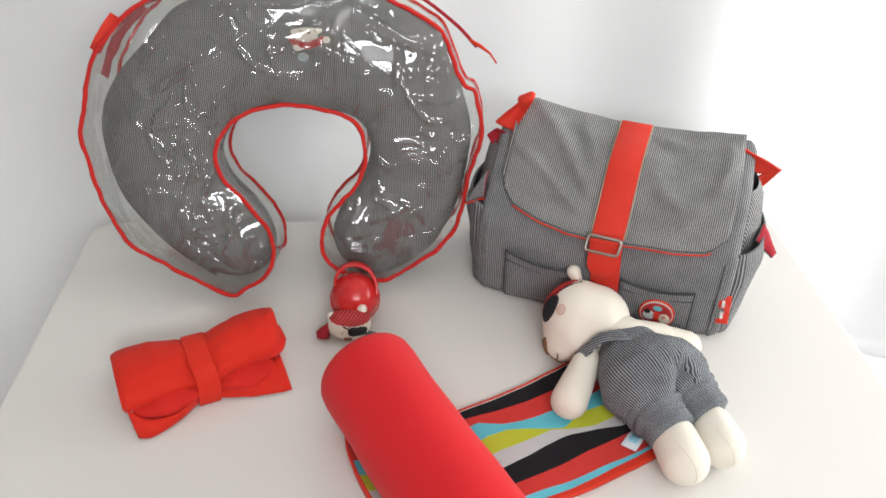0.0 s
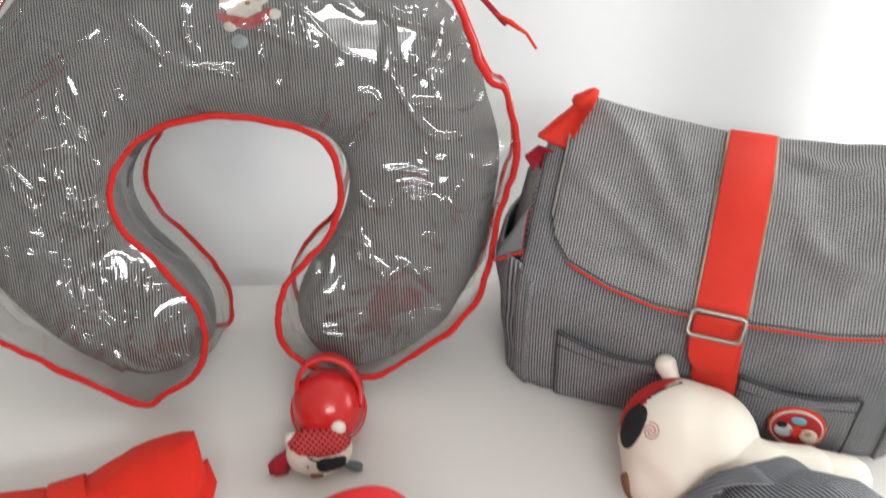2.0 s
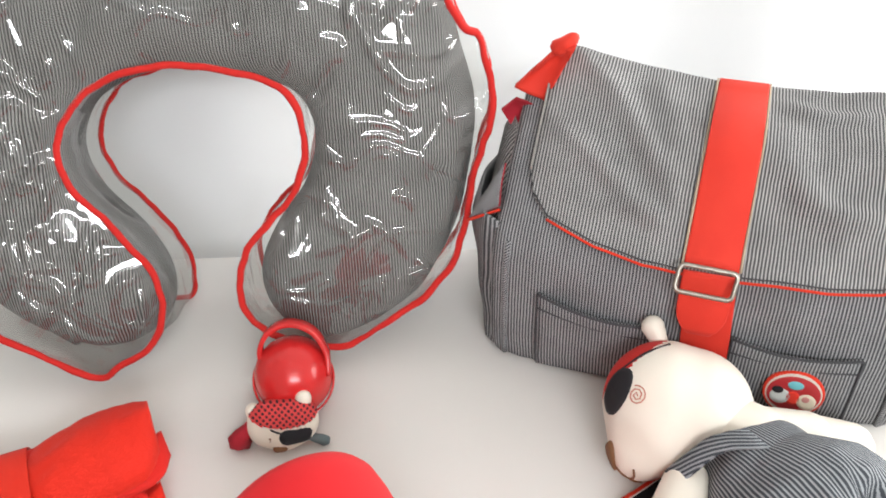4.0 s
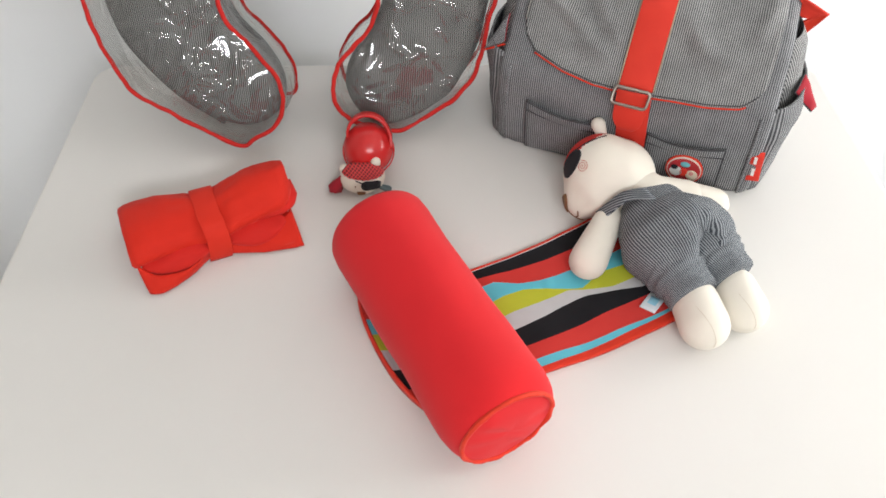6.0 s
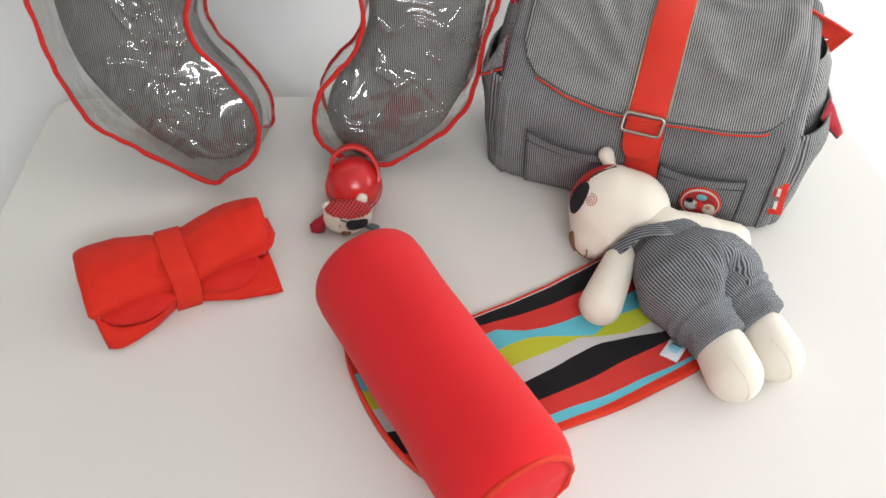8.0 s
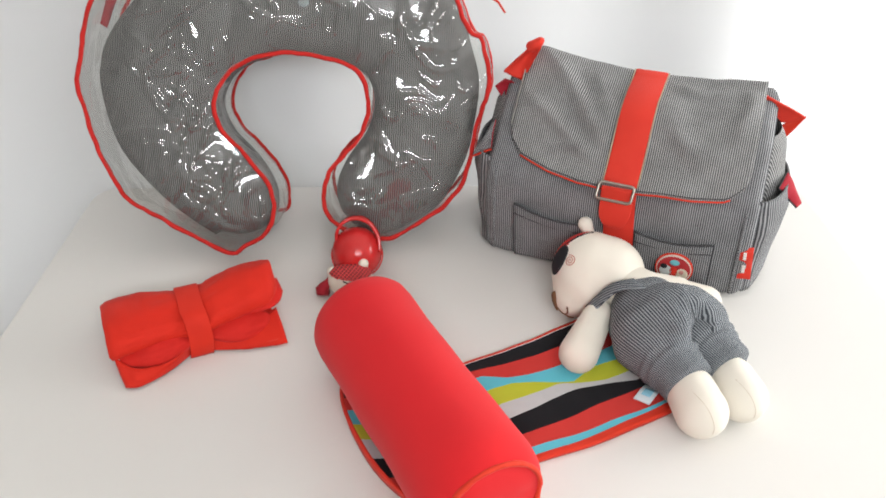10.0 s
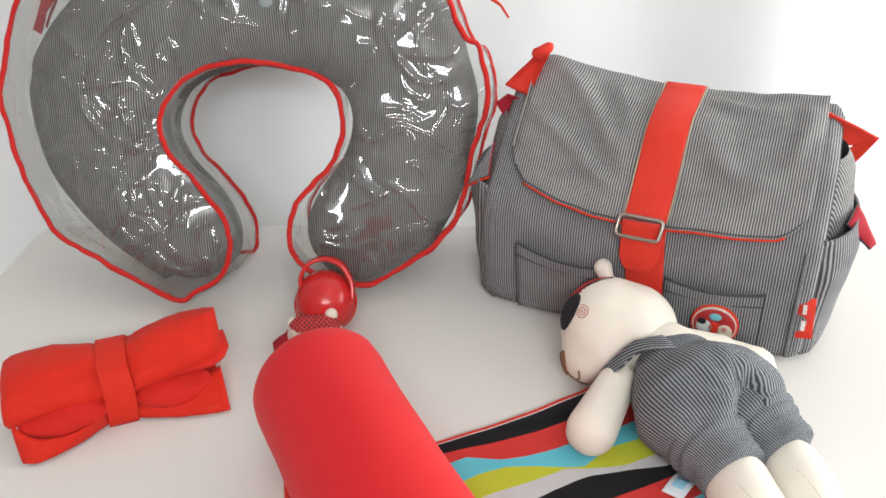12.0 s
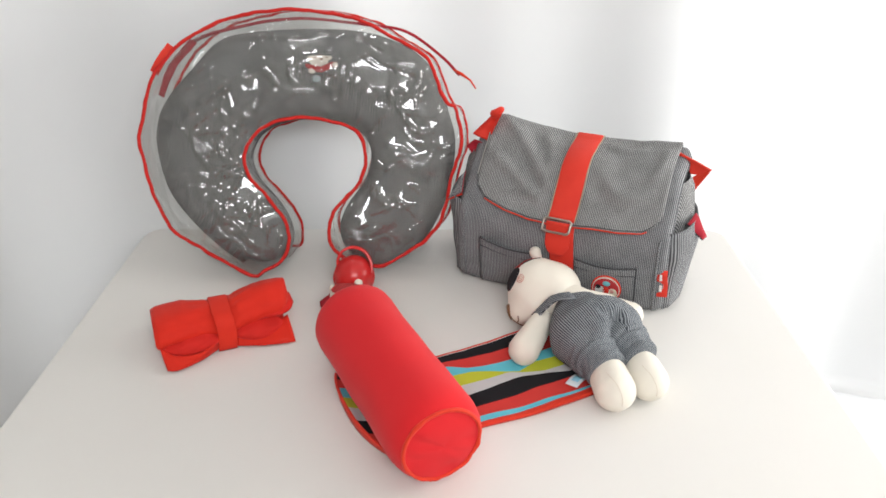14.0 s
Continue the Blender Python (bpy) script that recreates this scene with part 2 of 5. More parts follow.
FLOOR_TILE = plain("pale_floor_tile", (0.5, 0.49, 0.47), 0.45, 0, 0.04, 8, 0.05)
METAL_LEG = plain("white_coated_metal", (0.7, 0.7, 0.69), 0.4, 0, 0.05)


def table_white():
    m, nodes, links, b = shader("white_laminate", 0.42)
    n = noise_node(nodes, links, 3.0, 5)
    links.new(two_tone(nodes, links, n.outputs[0], (0.725, 0.7, 0.66), (0.765, 0.745, 0.71)), b.inputs["Base Color"])
    f = noise_node(nodes, links, 140.0, 3)
    r = nodes.new("ShaderNodeMapRange")
    links.new(n.outputs[0], r.inputs[0])
    r.inputs[3].default_value, r.inputs[4].default_value = 0.38, 0.52
    links.new(r.outputs[0], b.inputs["Roughness"])
    add_bump(nodes, links, b, f.outputs[0], 0.03, 0.001)
    b.inputs["Specular IOR Level"].default_value = 0.35
    return m


def clear_vinyl(name="clear_vinyl", rough=0.055, most=0.45, share=1.9, haze=0.03):
    """Clear PVC film: lets everything through, with a wrinkled gloss."""
    m = bpy.data.materials.new(name)
    m.use_nodes = True
    nodes, links = m.node_tree.nodes, m.node_tree.links
    nodes.remove(nodes["Principled BSDF"])
    out = nodes["Material Output"]
    clear = nodes.new("ShaderNodeBsdfTransparent")
    clear.inputs[0].default_value = (0.97, 0.975, 0.965, 1)
    gloss = nodes.new("ShaderNodeBsdfGlossy")
    gloss.inputs["Roughness"].default_value = rough
    fres = nodes.new("ShaderNodeFresnel")
    fres.inputs[0].default_value = 1.6
    mix = nodes.new("ShaderNodeMixShader")
    links.new(math_node(nodes, links, "MINIMUM", math_node(nodes, links, "MULTIPLY", fres.outputs[0], share), most), mix.inputs[0])
    links.new(clear.outputs[0], mix.inputs[1])
    links.new(gloss.outputs[0], mix.inputs[2])
    dull = nodes.new("ShaderNodeBsdfDiffuse")
    dull.inputs[0].default_value = (0.8, 0.8, 0.78, 1)
    veil = nodes.new("ShaderNodeMixShader")
    veil.inputs[0].default_value = haze
    links.new(mix.outputs[0], veil.inputs[1])
    links.new(dull.outputs[0], veil.inputs[2])
    links.new(veil.outputs[0], out.inputs[0])
    fine = noise_node(nodes, links, 30.0, 1)
    bump = nodes.new("ShaderNodeBump")
    bump.inputs["Strength"].default_value = 0.12
    bump.inputs["Distance"].default_value = 0.002
    links.new(fine.outputs[0], bump.inputs["Height"])
    links.new(bump.outputs[0], gloss.inputs["Normal"])
    return m


TABLE_WHITE = table_white()
VINYL = clear_vinyl()
DULL_VINYL = clear_vinyl("rubbed_clear_vinyl", 0.06, 0.3, 0.9, 0.07)

# ---------- the room ----------
X0, X1, Y0, Y1, TOP = ROOM
LOW = -TABLE_H
tagged(mk("floor", *block(X0 - 0.1, X1 + 0.1, Y0 - 0.1, Y1 + 0.1, LOW - 0.05, LOW), FLOOR_TILE, smooth=False), "pale tiled floor of the room", "floor", kind="structure")
tagged(mk("ceiling", *block(X0 - 0.1, X1 + 0.1, Y0 - 0.1, Y1 + 0.1, TOP, TOP + 0.08), WALL_PAINT, smooth=False), "plain white ceiling", "ceiling", kind="structure")
tagged(mk("wall_north", *block(X0 - 0.1, X1 + 0.1, Y1, Y1 + 0.1, LOW, TOP), WALL_PAINT, smooth=False), "plain white wall behind the backdrop", "wall", kind="structure")
tagged(mk("wall_west", *block(X0 - 0.1, X0, Y0, Y1, LOW, TOP), WEST_DIMMED, smooth=False), "unseen side wall, beige to dim the left side", "wall", kind="structure")


def wall_with_opening(name, along, fixed, a0, a1, o0, o1, z0, z1, label):
    """A wall 10 cm thick with one window opening through it."""
    f0, f1 = fixed
    spans = [(a0, o0, LOW, TOP), (o1, a1, LOW, TOP), (o0, o1, LOW, z0), (o0, o1, z1, TOP)]
    pieces = []
    for s0, s1, b0, b1 in spans:
        pieces.append(block(s0, s1, f0, f1, b0, b1) if along == "x" else block(f0, f1, s0, s1, b0, b1))
    return tagged(mk(name, *merge(*pieces), WALL_PAINT, smooth=False), label, "wall", kind="structure")


wall_with_opening("wall_east", "y", (X1, X1 + 0.1), Y0, Y1, -0.75, 0.45, -0.03, 0.97, "white wall with a bright window")
wall_with_opening("wall_south", "x", (Y0 - 0.1, Y0), X0, X1, -0.55, 0.75, 1.44, 1.84, "white wall with a window")

# the backdrop: a white sheet hung in soft folds behind the table
cols, rows_ = 150, 40
bv, buv = [], []
for r in range(rows_):
    z = 1.75 + (LOW + 0.002 - 1.75) * r / (rows_ - 1)
    for c in range(cols):
        x = -1.85 + 3.82 * c / (cols - 1)
        fold = 0.016 * math.sin(x * 7.3 + 0.5 * math.sin(x * 2.1)) + 0.008 * math.sin(x * 17 + 1.3) + 0.012 * noise.noise(Vector((x * 1.7, z * 0.8, 3.1)))
        bv.append((x, 0.525 + 1.5 * fold * (0.5 + 0.35 * (1.5 - z)) , z))
        buv.append((x, z))
# beside the table its lower end runs out over the floor
near_c, tail = 101, 16
start = len(bv)
for r in range(tail):
    for c in range(near_c, cols):
        x, y, z = bv[(rows_ - 1) * cols + c]
        bv.append((x, y - 0.002 - 0.95 * r / (tail - 1), LOW + 0.004 + 0.006 * (1 + noise.noise(Vector((x * 5, r * 0.4, 2)))) * min(1.0, r / 3)))
        buv.append((x, z - 0.95 * r / (tail - 1)))
tail_f = grid(tail, cols - near_c, start=start) + [((rows_ - 1) * cols + c, (rows_ - 1) * cols + c + 1, start + c + 1 - near_c, start + c - near_c) for c in range(near_c, cols - 1)]
tagged(mk("backdrop_cloth", bv, grid(rows_, cols) + tail_f, WHITE_CLOTH, uvs=buv), "white cloth backdrop hanging in soft folds behind the table", "backdrop", kind="structure")

# the table
TX0, TX1, TY0, TY1 = -0.563, 0.62, -0.72, 0.32
table = base("table", pose(0, 0, 0), "white table with a smooth laminate top", "table")


def rounded_slab(x0, x1, y0, y1, z0, z1, r, bevel=0.004, steps=8):
    ring = []
    for cx, cy, a0 in ((x1 - r, y1 - r, 0), (x0 + r, y1 - r, 90), (x0 + r, y0 + r, 180), (x1 - r, y0 + r, 270)):
        for k in range(steps + 1):
            a = radians(a0 + 90 * k / steps)
            ring.append((cx, cy, math.cos(a), math.sin(a)))
    levels = [(z0, -bevel), (z0 + bevel, 0), (z1 - bevel, 0), (z1 - bevel * 0.3, -bevel * 0.3), (z1, -bevel)]
    verts = [(cx + (r + off) * ca, cy + (r + off) * sa, z) for z, off in levels for cx, cy, ca, sa in ring]
    n = len(ring)
    faces = grid(len(levels), n, False, True) + [tuple(range(n))[::-1], tuple((len(levels) - 1) * n + k for k in range(n))]
    return verts, faces


top_v, top_f = rounded_slab(TX0, TX1, TY0, TY1, -0.028, 0.0, 0.035)
# the top widens a little towards the front, and its back edge runs askew
top_v = [(x - 0.2 * (TY1 - y) * (TX1 - x) / (TX1 - TX0), y - 0.12 * x * (y - TY0) / (TY1 - TY0), z) for x, y, z in top_v]
mk("tabletop", top_v, top_f, TABLE_WHITE, table, smooth=False)
for lx in (TX0 + 0.08, TX1 - 0.08):
    for ly in (TY0 + 0.08, TY1 - 0.08):
        leg = tube([(lx, ly, LOW), (lx, ly, LOW + 0.01), (lx, ly, -0.03)], 0.022, 16)
        mk("leg", *leg, METAL_LEG, table)

# ---------- nursing pillow in its clear vinyl cover ----------
LEAN = math.degrees(math.atan(0.42))
pillow_pose = pose(-0.21, 0.134, 0.0, 0, 0, -2.6) @ pose(0, 0, 0, 90 - LEAN, 0, 0)     # local x right, y up, z to the camera
HEM = [(-0.114, 0.019), (-0.175, 0.054), (-0.211, 0.077), (-0.246, 0.100), (-0.268, 0.129), (-0.285, 0.172), (-0.297, 0.225), (-0.306, 0.272),
       (-0.296, 0.324), (-0.276, 0.389), (-0.241, 0.432), (-0.204, 0.460), (-0.161, 0.482), (-0.104, 0.498), (-0.032, 0.506), (0.029, 0.501),
       (0.090, 0.489), (0.131, 0.472), (0.171, 0.448), (0.212, 0.426), (0.234, 0.403), (0.259, 0.335), (0.277, 0.322), (0.284, 0.296), (0.287, 0.249),
       (0.268, 0.197), (0.253, 0.138), (0.230, 0.091), (0.172, 0.049), (0.117, 0.029), (0.047, 0.056), (0.033, 0.103), (0.051, 0.145), (0.089, 0.181),
       (0.107, 0.223), (0.106, 0.260), (0.089, 0.286), (0.040, 0.305), (-0.023, 0.311), (-0.086, 0.292), (-0.116, 0.246), (-0.107, 0.203),
       (-0.073, 0.160), (-0.046, 0.116), (-0.044, 0.073), (-0.064, 0.041), (-0.092, 0.027)]
GREY = [(-0.120, 0.041), (-0.173, 0.064), (-0.224, 0.112), (-0.268, 0.173), (-0.286, 0.233), (-0.289, 0.303), (-0.261, 0.360), (-0.207, 0.416),
        (-0.162, 0.459), (-0.103, 0.473), (-0.019, 0.476), (0.065, 0.473), (0.134, 0.461), (0.196, 0.431), (0.237, 0.388), (0.257, 0.329),
        (0.271, 0.259), (0.261, 0.194), (0.246, 0.135), (0.205, 0.070), (0.143, 0.033), (0.093, 0.028), (0.056, 0.060), (0.046, 0.103),
        (0.062, 0.144), (0.095, 0.187), (0.110, 0.226), (0.107, 0.259), (0.086, 0.283), (0.035, 0.300), (-0.028, 0.307), (-0.092, 0.286),
        (-0.120, 0.244), (-0.111, 0.201), (-0.076, 0.156), (-0.053, 0.106), (-0.056, 0.062), (-0.082, 0.041)]
SPINE = [(-0.108, 0.088), (-0.15, 0.122), (-0.185, 0.17), (-0.204, 0.235), (-0.2, 0.305), (-0.16, 0.365), (-0.09, 0.39), (0.0, 0.394),
         (0.09, 0.382), (0.155, 0.345), (0.188, 0.28), (0.182, 0.21), (0.158, 0.15), (0.125, 0.098)]
hem2 = spline(HEM, 260, True)
grey2 = spline(GREY, 260, True)
spine2 = spline(SPINE, 900)


def nearest(p):
    return spine2[np.argmin(((spine2 - p) ** 2).sum(1))]


cores = np.array([nearest(p) for p in hem2])


def widened(line, cores, by):
    """The outline of the cover's back: it stands a little to the side of the front, and higher at the top."""
    out = []
    for p in line:
        k = min(1.0, max(0.0, (p[1] - 0.38) / 0.1))
        r = min(1.0, max(0.0, (math.hypot(p[0], p[1] - 0.24) - 0.12) / 0.12))
        out.append((p[0] + by * (0.5 + 0.6 * r), p[1] + 0.75 * by * k * k * (3 - 2 * k)))
    return np.array(out)


def above_table(x, y, z):
    """A place of the pillow or its cover, pressed up where the table is in the way."""
    least = (0.004 - z * math.sin(radians(LEAN))) / math.cos(radians(LEAN))
    return x, max(y, least), z


grey_cores = np.array([nearest(p) for p in grey2])


def inflated(rhos, heights, shift=0.0, crumple=0.0, seed=0.0, line=None, cores=None):
    """Loops of the pillow's outline drawn in towards its spine, each at its own height."""
    line = hem2 if line is None else line
    cores = np.array([nearest(p) for p in line]) if cores is None else cores
    verts, uvs = [], []
    for rho, h in zip(rhos, heights):
        ring = cores + (line - cores) * rho
        for p in ring:
            z = h + shift
            q = Vector((p[0], p[1], z))
            if crumple:
                n = noise.noise(Vector((p[0] * 14 + seed, p[1] * 14, z * 9))) + 0.5 * noise.noise(Vector((p[0] * 33, p[1] * 33 + seed, z * 20)))
                q.z += crumple * n
                q.x += 0.4 * crumple * n
            verts.append(tuple(q))
            uvs.append((p[0], p[1]))
    return verts, grid(len(rhos), len(hem2), False, True), uvs


pillow = base("nursing_pillow", pillow_pose, "grey striped horseshoe nursing pillow standing upright on the table", "pillow")
PT = 0.062
ang = np.linspace(0, np.pi, 51)
rhos = np.sin(ang) ** 0.5
hts = np.cos(ang) * PT
rhos[0] = rhos[-1] = 0.0
v, q, uv = inflated(rhos, hts, -0.058, 0.0065, 1.0, grey2, grey_cores)
PUCKERS = [([(0.135, 0.3279), (0.115, 0.3125), (0.09, 0.2913)], 0.009, -0.006), ([(-0.135, 0.3443), (-0.12, 0.3231), (-0.1, 0.2962)], 0.01, -0.006), ([(-0.285, 0.3058), (-0.24, 0.301)], 0.008, -0.005), ([(-0.18, 0.2962), (-0.125, 0.2865)], 0.008, -0.005),
           ([(0.1, 0.2769), (0.13, 0.2788), (0.16, 0.2865)], 0.009, -0.005), ([(-0.1, 0.325), (-0.075, 0.3684)], 0.009, -0.005), ([(0.05, 0.3202), (0.055, 0.3636)], 0.009, -0.005), ([(0.245, 0.1999), (0.215, 0.1902)], 0.009, -0.005)]
v = np.array(v)
v[:, 2] += np.where(v[:, 2] > -0.058, 2.5 * creases(v, PUCKERS), 0)
v[:, 0] -= 0.15 * np.minimum(v[:, 2] + 0.012, 0)
side_ = np.clip((v[:, 0] - np.tile(grey_cores[:, 0], len(rhos))) / 0.05, -1, 1)
uv = np.stack([v[:, 0] + 0.7 * side_ * np.maximum(0, -v[:, 2] - 0.01), v[:, 1]], 1)
core_v, core_f = tube([(x, y, -0.064) for x, y in spine2[::14]], 0.0655, 28)
core_v = np.array(core_v)
core_v[:, 0] -= 0.15 * np.minimum(core_v[:, 2] + 0.012, 0)
uv = np.vstack([uv, core_v[:, :2]])
v, q = merge((v, q), (core_v, core_f))
v = [above_table(*p) for p in v]
mk("cushion", v, q, PILLOW_STRIPE, pillow, uvs=uv)
# piecing seams across the cushion
def on_front(x, y, lift=0.002):
    """Height of the cushion's face at a place of its plane."""
    core = nearest(np.array([x, y]))
    k = np.argmin(((grey_cores - core) ** 2).sum(1) + 0.3 * ((grey2 - np.array([x, y])) ** 2).sum(1))
    r = np.linalg.norm(np.array([x, y]) - core) / max(np.linalg.norm(grey2[k] - core), 1e-4)
    return -0.058 + PT * math.sqrt(max(0.0, 1 - min(r, 1.0) ** 2.3)) + lift


SEAM_GREY = plain("grey_seam_thread", (0.07, 0.07, 0.07), 0.9)
for path in ([(-0.007, 0.4522), (-0.006, 0.4185)], [(0.074, 0.4493), (0.072, 0.4175)], [(-0.006, 0.4185), (0.034, 0.418), (0.072, 0.4175)]):
    pts = [(x, y, on_front(x, y, -0.0005)) for x, y in spline(path, 14)]
    mk("seam", *tube(pts, 0.0009, 6), SEAM_GREY, pillow, "stitched seam")


def decal(name, outline, mat, parent, lift, label=""):
    """A thin sewn patch that follows the cushion's face."""
    pts = np.array(outline, float)
    c = pts.mean(0)
    verts, n = [], len(pts)
    for s in (0.0, 0.5, 1.0):
        for p in pts:
            x, y = c + (p - c) * s
            verts.append((x, y, on_front(x, y, lift * (1 if s < 1 else 0.4))))
    return mk(name, verts, grid(3, n, False, True), mat, parent, label)


def oval(cx, cy, rx, ry, turn=0.0, n=20):
    a = np.linspace(0, 2 * np.pi, n, endpoint=False)
    x, y = rx * np.cos(a), ry * np.sin(a)
    t = radians(turn)
    return np.stack([cx + x * math.cos(t) - y * math.sin(t), cy + x * math.sin(t) + y * math.cos(t)], 1)


# the sewn picture: a plain pale shape with a red scarf
PRINT = plain("cream_flock_print", (0.66, 0.6, 0.52), 0.9)
decal("applique", spline([(0.004, 0.4235), (0.018, 0.425), (0.048, 0.425), (0.063, 0.4235), (0.0615, 0.417), (0.052, 0.4115), (0.05, 0.4055), (0.034, 0.4015), (0.016, 0.4055), (0.014, 0.4115), (0.0055, 0.417)], 44, True), PRINT, pillow, 0.0044, "pale printed animal face")
for cx, cy in ((0.017, 0.396), (0.0585, 0.405)):
    decal("applique_paw", oval(cx, cy, 0.0065, 0.0055), PRINT, pillow, 0.0043, "pale printed paw")
decal("applique_scarf", np.array([(0.005, 0.409), (0.014, 0.4035), (0.034, 0.4005), (0.05, 0.4045), (0.0585, 0.4125), (0.061, 0.407), (0.053, 0.397), (0.034, 0.392), (0.016, 0.395), (0.006, 0.403)]), plain("dull_red_print", (0.42, 0.035, 0.035), 0.85, vary=0.2, scale=260), pillow, 0.0052, "red spotted scarf patch")
for cx, cy in ((0.012, 0.401), (0.02, 0.398), (0.029, 0.3965), (0.038, 0.3965), (0.046, 0.399), (0.053, 0.404)):
    decal("applique_dot", oval(cx, cy, 0.0013, 0.0013, 0, 8), DARK_RED, pillow, 0.0058, "dark scarf dot")
decal("applique_spot", oval(0.024, 0.381, 0.008, 0.0065), plain("grey_blue_felt", (0.3, 0.36, 0.37), 0.9), pillow, 0.0043, "grey-blue felt spot")
decal("applique_nose", oval(0.035, 0.416, 0.004, 0.0026), BROWN_THREAD, pillow, 0.0054, "brown nose patch")
for cx in (0.023, 0.045):
    decal("applique_eye", oval(cx, 0.419, 0.0052, 0.0011), BROWN_THREAD, pillow, 0.0054, "brown stitched eye")

# the cover stands round the cushion: front and back panels, a gusset and red piping on both edges
cover = base("vinyl_cover", pillow_pose, "clear vinyl zip cover with red piping round the nursing pillow", "cover")
BACK = -0.122
hem_fine = spline(HEM, 900, True)


def inside_hem(p):
    """Which points of the plane lie within the cover's outline."""
    a, b = hem2, np.roll(hem2, -1, 0)
    hits = np.zeros(len(p), int)
    for (x0, y0), (x1, y1) in zip(a, b):
        cross = (y0 > p[:, 1]) != (y1 > p[:, 1])
        hits += cross & (p[:, 0] < x0 + (p[:, 1] - y0) * (x1 - x0) / (y1 - y0 + 1e-12))
    return hits % 2 == 1


# long folds in the film, then many small dents where it is crumpled most
CROWN_FOLDS = [[(-0.225, 0.307), (-0.183, 0.342), (-0.099, 0.388)], [(-0.195, 0.344), (-0.148, 0.374), (-0.104, 0.399)], [(-0.204, 0.277), (-0.204, 0.297), (-0.175, 0.321), (-0.15, 0.342)], [(-0.132, 0.458), (-0.054, 0.459), (0.009, 0.457), (0.042, 0.461)],
               [(-0.078, 0.41), (-0.059, 0.385), (-0.049, 0.372), (-0.02, 0.36)], [(-0.023, 0.41), (-0.024, 0.387), (-0.014, 0.366)], [(-0.243, 0.372), (-0.208, 0.372), (-0.192, 0.399), (-0.172, 0.418)], [(-0.202, 0.287), (-0.148, 0.294)]]
SHOULDER_FOLDS = [[(0.106, 0.453), (0.148, 0.43), (0.184, 0.405)], [(0.097, 0.413), (0.123, 0.424), (0.152, 0.405), (0.203, 0.384)], [(0.012, 0.384), (0.043, 0.391), (0.076, 0.377), (0.094, 0.372)], [(0.16, 0.36), (0.155, 0.335)],
                  [(0.16, 0.36), (0.179, 0.309), (0.207, 0.279), (0.246, 0.282)], [(0.176, 0.334), (0.194, 0.349), (0.211, 0.373), (0.215, 0.398)], [(0.177, 0.316), (0.234, 0.308), (0.256, 0.325)], [(0.219, 0.388), (0.236, 0.379), (0.242, 0.354)],
                  [(0.124, 0.19), (0.12, 0.164), (0.145, 0.147)], [(0.15, 0.092), (0.197, 0.101), (0.235, 0.111)]]
LOBE_FOLDS = [[(-0.2, 0.302), (-0.206, 0.279), (-0.197, 0.249), (-0.178, 0.221), (-0.162, 0.192)], [(-0.145, 0.169), (-0.131, 0.198), (-0.122, 0.218)], [(-0.184, 0.223), (-0.154, 0.23), (-0.124, 0.231)], [(-0.158, 0.168), (-0.17, 0.151), (-0.156, 0.132), (-0.134, 0.117), (-0.114, 0.079)],
              [(-0.116, 0.123), (-0.096, 0.12), (-0.091, 0.157), (-0.059, 0.148)], [(-0.099, 0.17), (-0.113, 0.133)], [(-0.165, 0.138), (-0.128, 0.134)], [(-0.067, 0.054), (-0.059, 0.079), (-0.059, 0.101)]]
rnd = random.Random(11)
strokes = [(line, 0.0036, 0.0046) for line in CROWN_FOLDS + SHOULDER_FOLDS + LOBE_FOLDS]
CRUMPLED = ((-0.15, 0.215, 0.045, 0.085, 75), (-0.105, 0.115, 0.035, 0.04, 12), (0.2, 0.385, 0.045, 0.04, 30), (0.15, 0.2, 0.06, 0.09, 12), (0.13, 0.11, 0.05, 0.04, 12), (-0.03, 0.42, 0.16, 0.05, 12), (-0.22, 0.41, 0.05, 0.06, 8), (0.2, 0.11, 0.05, 0.02, 4))
for cx, cy, rx, ry, count in CRUMPLED:
    for _ in range(count // 3):
        x, y, a, l = cx + rx * rnd.gauss(0, 0.55), cy + ry * rnd.gauss(0, 0.55), rnd.uniform(0, 6.28), rnd.uniform(0.025, 0.065) * (1.3 if cx == -0.15 else 1.0)
        bend = rnd.uniform(-1.3, 1.3)
        mid = (x + 0.5 * l * math.cos(a), y + 0.5 * l * math.sin(a))
        strokes.append(([(x, y), mid, (mid[0] + 0.5 * l * math.cos(a + bend), mid[1] + 0.5 * l * math.sin(a + bend))], rnd.uniform(0.0028, 0.0046), rnd.choice((1, 1, -1)) * rnd.uniform(0.0018, 0.0036)))


